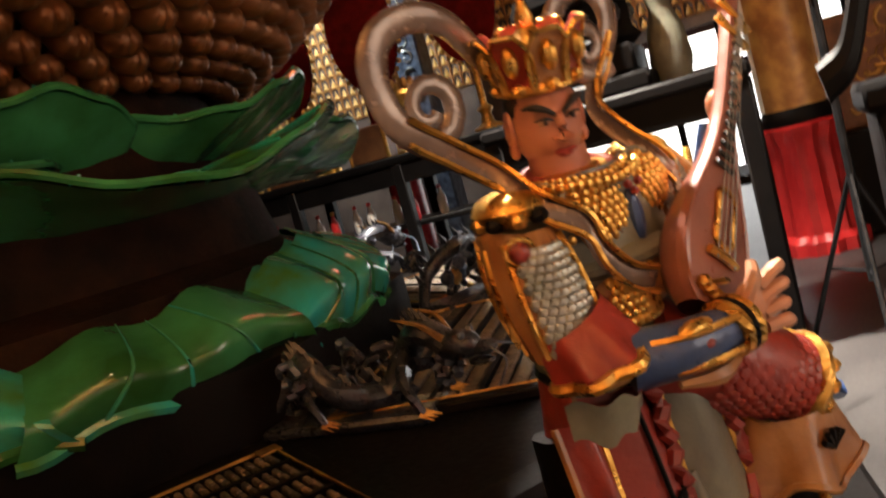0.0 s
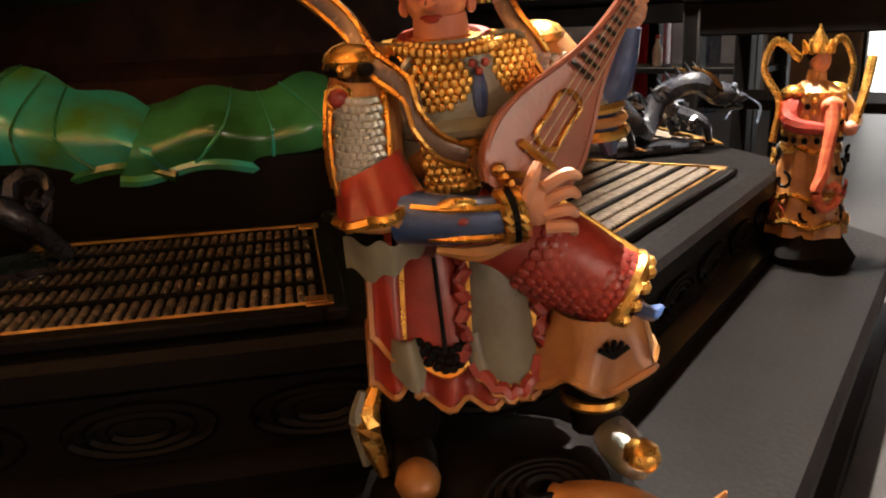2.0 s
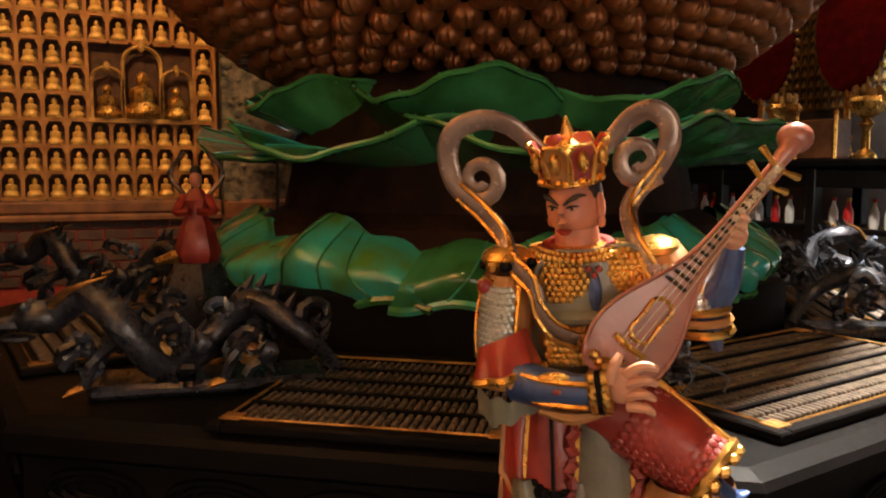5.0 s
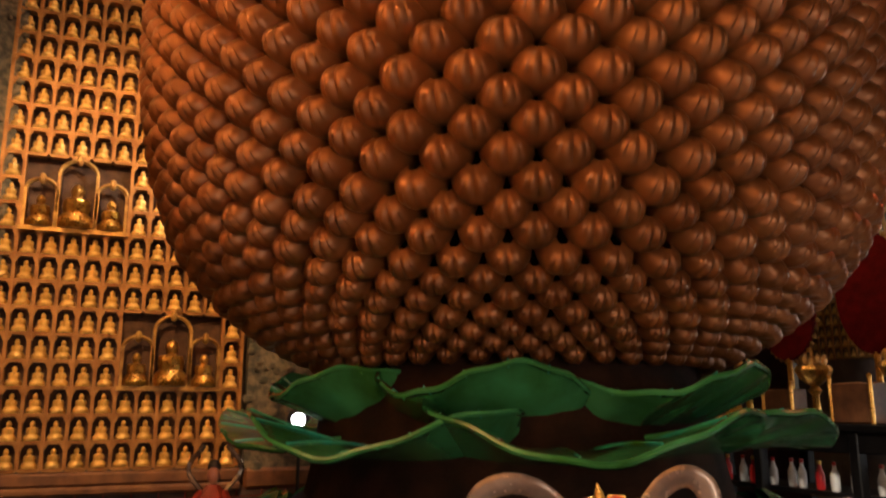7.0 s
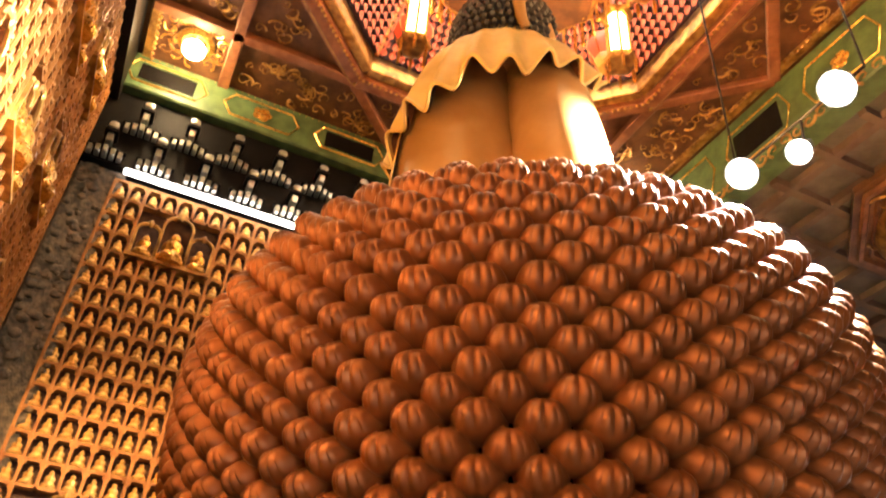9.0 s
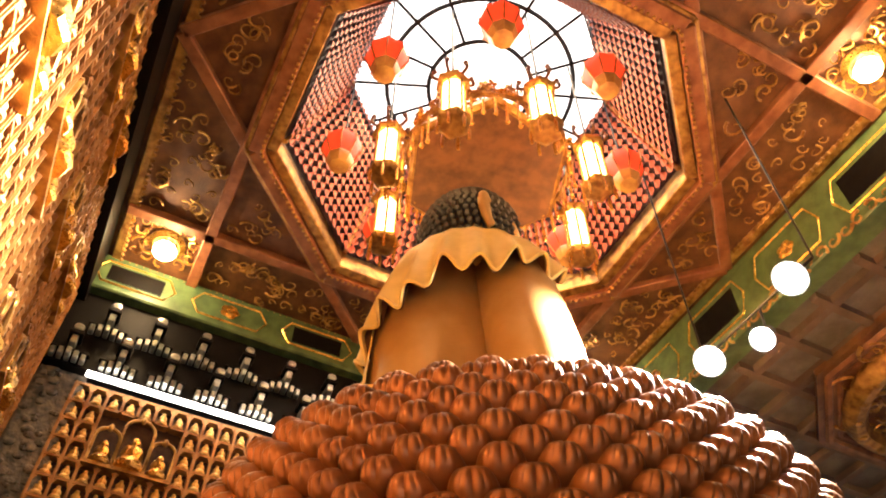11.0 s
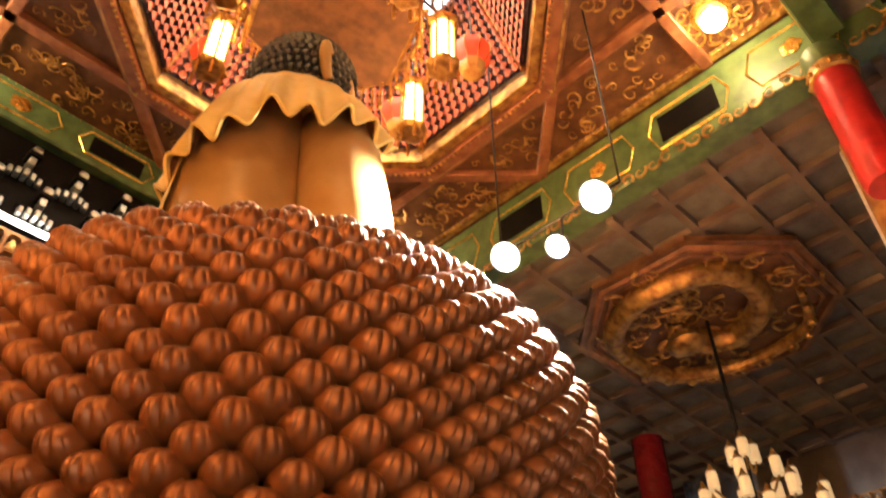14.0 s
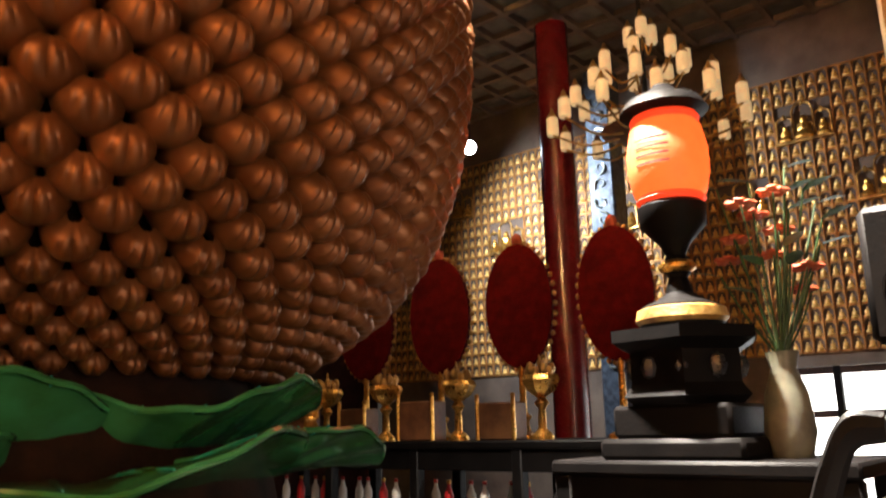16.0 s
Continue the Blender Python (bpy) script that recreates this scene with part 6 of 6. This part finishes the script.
# red pillar, blue relief pillar, cold spotlight
col = thing("red_pillar", pose(-4.76, 9.0, 0), "tall polished red pillar on a stone base", "pillar", kind="structure")
part("shaft", Geo().lathe([(0.25, 0.3), (0.25, 7.5)], 28), PILLAR_RED, col)
part("base", Geo().lathe([(0.36, 0.0), (0.38, 0.12), (0.32, 0.24), (0.27, 0.3)], 24), STONE, col)
col = thing("relief_pillar", pose(-4.87, 10.7, 0), "blue-black pillar with pale scroll relief", "pillar", kind="structure")
part("shaft", Geo().box(-0.22, 0.22, -0.22, 0.22, 0, 7.4, bev=0.03), BLUEGREY, col)
g = Geo()
for k in range(16):
    scroll(g, 0.0, 0.0, 0.0, 0.12, k, 0, 1 if k % 2 else -1)
    for q in range(len(g.v) - 13 * 5, len(g.v)):
        x, y, z = g.v[q]
        g.v[q] = (x, -0.23 + z, 2.6 + k * 0.28 + y)
part("relief", g, SILVER, col)
sp = thing("spotlight", look((-6.5, 9.2, 6.09), (0.6, -0.4, 1.7)), "small cold-white spotlight under the aisle ceiling", "spotlight")
part("housing", Geo().lathe([(0.0, 0.15), (0.08, 0.14), (0.12, 0.0), (0.1, -0.01), (0.0, -0.01)], 14), DARK_METAL, sp)
part("lens", Geo().lathe([(0.11, -0.012), (0.0, -0.03)], 14), GLOW_BLUE, sp)
part("rod", Geo().tube([(0, 0, 0.13), (0, 0.9, 0.5), (0, 1.2, 0.6)], 0.015, 6), DARK_METAL, sp)
lamp("spotlight_light", "SPOT", (-6.58, 9.05, 5.98), (-5.5, 12.0, 4.6), 1500, (0.8, 0.9, 1.0), 0.08, 120)
wl = thing("wall_spotlight", look((-4.5, 0.35, 1.62), (0, -1, 1.6)), "small cold spotlight by the pedestal", "spotlight")
part("housing", Geo().lathe([(0.0, 0.12), (0.05, 0.11), (0.08, 0.0), (0.0, -0.005)], 12), DARK_METAL, wl)
part("lens", Geo().lathe([(0.045, -0.01), (0.0, -0.02)], 12), GLOW_BLUE, wl)
part("post", Geo().tube([(0, 0, 0.1), (0, -0.4, 0.1), (0, -0.93, 0.1)], 0.012, 6), DARK_METAL, wl)

# vase of flowers beside the lantern
va = thing("flower_vase", pose(-0.42, 3.62, 1.5), "tall vase of orange flowers and green leaves", "flower vase")
part("vase", Geo().lathe([(0.0, 0.0), (0.09, 0.0), (0.12, 0.12), (0.1, 0.3), (0.06, 0.42), (0.08, 0.5), (0.075, 0.5)], 16), CLOTH_GREY, va)
rnd = random.Random(8)
for i in range(26):
    a, r, h = rnd.uniform(0, 6.3), rnd.uniform(0.05, 0.34), rnd.uniform(0.75, 1.45)
    tip = Vector((r * math.cos(a), r * math.sin(a), h))
    part("stem", Geo().tube(smooth_path([(0, 0, 0.45), tip * 0.6 + Vector((0, 0, 0.15)), tip], 3), 0.006, 4), LEAF, va)
    if i % 3 == 0:
        g = Geo()
        for k in range(9):
            q = 2 * math.pi * k / 9
            g.ball(tip + Vector((0.05 * math.cos(q), 0.05 * math.sin(q), 0.012 * (k % 2))), (0.035, 0.035, 0.014), 0, 6)
        part("flower", g, FLOWER, va)
    else:
        g = Geo()
        e = Vector((math.cos(a), math.sin(a), 0.4)) * 0.16
        g.grid(lambda u, v: tuple(tip + e * v + Vector((-math.sin(a), math.cos(a), 0)) * ((u - 0.5) * 0.08 * math.sin(math.pi * (0.08 + 0.9 * v))) + Vector((0, 0, -0.03 * v * v + 0.004 * abs(u - 0.5)))), 2, 5)
        part("leaf", g, LEAF, va)

# ochre pillar on a red fluted base, brown relief screen, loudspeaker on a tripod
po = thing("ochre_pillar", pose(0.2, 5.6, 0), "ochre marbled pillar on a bright red fluted base", "pillar", kind="structure")
part("red_base", Geo().lathe([(0.32, 0.0), (0.32, 0.1), (0.27, 0.15), (0.25, 0.84), (0.28, 0.9), (0.3, 0.98), (0.26, 1.0)], 56, 0, None, 14, 0.05), RED, po)
part("collar", Geo().lathe([(0.26, 1.0), (0.27, 1.04), (0.25, 1.1), (0.24, 1.12)], 40), LACQUER, po)
part("shaft", Geo().lathe([(0.235, 1.12), (0.235, 7.78)], 40), OCHRE, po)
# white tubes stand in for the highlights along the shaft's edges
for k in range(2):
    a = radians(200 + 140 * k)
    part("highlight_strip", Geo().tube([(0.237 * math.cos(a), 0.237 * math.sin(a), 1.13), (0.237 * math.cos(a), 0.237 * math.sin(a), 7.7)], 0.024, 6), WHITE_CHINA, po)
bp = thing("relief_screen", pose(1.1, 5.9, 0), "brown carved relief screen over a dark cabinet", "screen")
part("panel", Geo().box(-0.65, 0.65, -0.03, 0.03, 0.82, 1.72, bev=0.02), WOOD, bp)
g = Geo()
for k in range(40):
    scroll(g, rnd.uniform(-0.56, 0.56), rnd.uniform(0.92, 1.62), 0, rnd.uniform(0.05, 0.11), rnd.uniform(0, 6), 0)
g.v = [(x, -0.035 + z, y) for x, y, z in g.v]
part("relief", g, GILT_OLD, bp)
part("cabinet", Geo().box(-0.68, 0.68, -0.2, 0.4, 0.0, 0.82, bev=0.02), LACQUER, bp)
tr = thing("loudspeaker_tripod", pose(0.3, 3.15, 0), "black loudspeaker on a thin black tripod stand", "loudspeaker")
part("pole", Geo().tube([(0, 0, 0.3), (0, 0, 1.95)], 0.02, 8), DARK_METAL, tr)
part("cabinet", Geo().box(-0.2, 0.2, -0.15, 0.15, 1.95, 2.5, bev=0.03), LACQUER, tr)
part("cone", Geo().lathe([(0.14, 0), (0.1, 0.03), (0.03, 0.05), (0, 0.04)], 18, 0, pose(0, -0.155, 2.15, -90)), DARK_METAL, tr)
for k in range(3):
    a = radians(30 + 120 * k)
    part("leg", Geo().tube([(0, 0, 0.85), (0.36 * math.cos(a), 0.36 * math.sin(a), 0.0)], 0.013, 6), DARK_METAL, tr)
    part("brace", Geo().tube([(0, 0, 0.35), (0.2 * math.cos(a), 0.2 * math.sin(a), 0.37)], 0.009, 5), DARK_METAL, tr)

# curled end of a black altar table with a white cloth, by the doorway
ct = thing("curled_table", pose(0.43, 1.4, 0) @ Matrix.Diagonal((0.5, 0.5, 1.015, 1)), "black altar table with an upcurled end and pale cloth", "altar table")
g = Geo().tube(smooth_path([(-0.55, 0, 1.3), (-0.4, 0, 1.36), (-0.28, 0, 1.52), (-0.18, 0, 1.62), (-0.04, 0, 1.63)], 6), taper(25, 0.06, 0.05, 0.03), 8, 0)
part("curled_end", g, LACQUER, ct)
part("top", Geo().box(-0.4, 0.3, -0.3, 0.3, 1.2, 1.28, bev=0.02), LACQUER, ct)
part("cloth", Geo().grid(lambda u, v: (-0.17 + 0.38 * u - 0.1 * v, -0.31 - 0.012 * math.sin(u * 26) * v, (1.44 + 0.12 * math.sin(u * 1.57)) * (1 - v) + 1.05 * v), 40, 6), WHITE_CHINA, ct)
for x in (-0.3, 0.2):
    part("leg", Geo().box(x - 0.05, x + 0.05, -0.25, 0.25, 0, 1.2, bev=0.015), LACQUER, ct)

# doorway: posts, rails, panes
dw = thing("door_1", pose(0, NORTH + 0.2, 0), "wide glazed doorway with dark posts and bright daylight outside", "door", kind="structure")
for i in range(6):
    x = DX0 + i * (DX1 - DX0) / 5
    part("post", Geo().box(x - 0.05, x + 0.05, -0.06, 0.06, 0, DZ, bev=0.01), LACQUER, dw)
for z in (0.06, 1.75, DZ - 0.06):
    part("rail", Geo().box(DX0, DX1, -0.05, 0.05, z - 0.05, z + 0.05, bev=0.01), LACQUER_RED, dw)

# second guardian on the next corner, and a small fairy figure on the platform


def robed_guardian():
    """A standing robed figure with a coiled scarf, plain shape, painted in slots: gilt, orange, dark, ochre, skin, red."""
    g = Geo()
    rnd = random.Random(4)
    g.lathe([(0.3, 0.0), (0.32, 0.06), (0.26, 0.14), (0.22, 0.2)], 16, 2, None, 5, 0.1)
    g.lathe([(0.25, 0.18), (0.24, 0.26), (0.2, 0.42), (0.19, 0.6), (0.15, 0.74), (0.18, 0.95), (0.17, 1.1), (0.06, 1.17), (0.05, 1.24)], 42, 3, None, 9, 0.07)
    for r in range(9):
        for k in range(15):
            a = 2 * math.pi * (k + 0.5 * (r % 2)) / 15
            g.ball((0.178 * math.cos(a), 0.165 * math.sin(a), 0.8 + r * 0.036), (0.02, 0.02, 0.022), 0 if r % 3 else 2, 5)
    for z, r in ((0.74, 0.17), (0.44, 0.215), (0.27, 0.255)):
        g.tube([(r * math.cos(2 * math.pi * i / 24), r * math.sin(2 * math.pi * i / 24), z + 0.02 * math.sin(i * 1.5)) for i in range(25)], 0.02, 6, 0)
    for k in range(26):
        a, z = rnd.uniform(0, 6.3), rnd.uniform(0.24, 0.72)
        q = [(math.cos(a + 0.2 * math.sin(t)) * 0.225, math.sin(a + 0.2 * math.sin(t)) * 0.225, z + 0.05 * math.cos(t)) for t in [i * 0.7 for i in range(8)]]
        g.tube(q, 0.012, 5, rnd.choice((0, 0, 2, 5)))
    g.ball((0, -0.02, 1.29), (0.06, 0.07, 0.08), 4, 12)
    g.ball((0, 0.01, 1.33), (0.068, 0.07, 0.06), 2, 12)
    for k in range(9):
        a = 2 * math.pi * k / 9
        g.tube([(0.07 * math.cos(a), 0.07 * math.sin(a), 1.34), (0.1 * math.cos(a), 0.1 * math.sin(a), 1.42)], [0.03, 0.006], 6, 0)
    g.lathe([(0.07, 1.34), (0.05, 1.42), (0.02, 1.47), (0.0, 1.52)], 10, 0)
    for sx in (-1, 1):
        arm = smooth_path([(sx * 0.15, 0, 1.08), (sx * 0.25, -0.08, 0.92), (sx * 0.1, -0.22, 0.88)], 5)
        g.tube(arm, taper(len(arm), 0.07, 0.055, 0.035), 8, 3 if sx > 0 else 5)
        g.ball((sx * 0.17, 0, 1.1), (0.075, 0.08, 0.05), 0, 10)
        rib = smooth_path([(sx * 0.08, 0.06, 1.3), (sx * 0.26, 0.08, 1.42), (sx * 0.36, 0.06, 1.25), (sx * 0.28, 0.0, 1.05), (sx * 0.33, -0.02, 0.8)], 5)
        g.tube(rib, 0.028, 8, 0, None, 0.35, (0, 1, 0))
    coil = smooth_path([(-0.06, -0.2, 1.02), (-0.1, -0.25, 0.85), (-0.16, -0.28, 0.62), (-0.2, -0.28, 0.5), (-0.14, -0.29, 0.4), (-0.04, -0.29, 0.44), (-0.05, -0.29, 0.54), (-0.12, -0.29, 0.53)], 6)
    g.tube(coil, taper(len(coil), 0.045, 0.034, 0.018), 8, 1)
    g.ball((-0.04, -0.19, 1.02), (0.08, 0.05, 0.06), 1, 10).ball((0.06, -0.24, 0.88), (0.05, 0.05, 0.05), 4, 8)
    g.tube(smooth_path([(0.08, -0.24, 0.86), (0.2, -0.2, 1.1), (0.3, -0.14, 1.3)], 5), 0.03, 8, 0)
    return g


ob = part("guardian_statue", robed_guardian(), [GOLD, FLOWER, LACQUER, CLOTH_OCHRE, SKIN, CLOTH_RED], at=pose(-0.5, 2.33, 0.402, 0, 0, 62) @ Matrix.Scale(0.6, 4))
tagged(ob, "gilded robed guardian statue with an orange coiled scarf", "statue")


def fairy():
    g = Geo()
    g.lathe([(0.0, 0.0), (0.1, 0.0), (0.12, 0.06), (0.08, 0.2), (0.05, 0.26), (0.07, 0.34), (0.03, 0.4)], 14, 0, None, 6, 0.08)
    g.ball((0, 0, 0.45), (0.035, 0.04, 0.048), 1, 10).ball((0, 0.01, 0.49), (0.035, 0.035, 0.04), 2, 8)
    for sx in (-1, 1):
        g.tube(smooth_path([(sx * 0.06, 0, 0.36), (sx * 0.1, -0.06, 0.28), (sx * 0.02, -0.1, 0.28)], 4), 0.022, 6, 0)
        g.tube(smooth_path([(sx * 0.06, 0.02, 0.36), (sx * 0.14, 0.04, 0.48), (sx * 0.06, 0.04, 0.6)], 4), 0.014, 6, 3)
    g.tube([(-0.1, -0.1, 0.04), (-0.2, -0.16, 0.02)], [0.04, 0.02], 6, 4)
    return g


ob = part("fairy_statue", fairy(), [CLOTH_RED, SKIN, HAIR, RIBBON, GOLD], at=pose(-2.62, -0.42, 1.06, 0, 0, 75) @ Matrix.Scale(0.8, 4))
tagged(ob, "small red robed figure statue by the dragon carving", "statue")
part("rock_block", Geo().lathe([(0.24, 0.0), (0.26, 0.1), (0.2, 0.22), (0.14, 0.3), (0.0, 0.31)], 12, 0, None, 5, 0.12), DRAGON, at=pose(-2.62, -0.42, TOP) @ Matrix.Diagonal((0.7, 0.7, 1.0, 1)))
tagged(bpy.data.objects["rock_block"], "dark carved rock under the small statue", "carved rock")

# hanging red post at the corner of the vaulted square
hp = thing("hanging_post", pose(0.36, 4.32, 6.1), "short red post with gilt collar under the beams", "hanging post", kind="structure")
part("shaft", Geo().lathe([(0.0, 0.0), (0.17, 0.0), (0.19, 0.05), (0.19, 1.3)], 28), RED, hp)
part("collar", Geo().lathe([(0.19, 1.3), (0.215, 1.32), (0.205, 1.37), (0.215, 1.42), (0.19, 1.45)], 28), GILT_OLD, hp)
for i in range(14):
    a = 2 * math.pi * i / 14
    part("stud", Geo().ball((0.21 * math.cos(a), 0.21 * math.sin(a), 1.37), 0.025, 0, 6), GOLD, hp)
part("head", Geo().lathe([(0.19, 1.45), (0.2, 1.47), (0.2, 1.66), (0.15, 1.68)], 28), BEAM_GREEN, hp)

# small pale gilt figure on the altar table
ob = part("gilt_figurine", bpy.data.objects["fairy_statue"].data.copy(), None, at=pose(-5.2, TY - 0.0, TZ, 0, 0, 20) @ Matrix.Scale(0.8, 4))
for k in range(len(ob.data.materials)):
    ob.data.materials[k] = GOLD if k != 1 else WHITE_CHINA
tagged(ob, "small gilt standing figurine on the altar table", "statue")
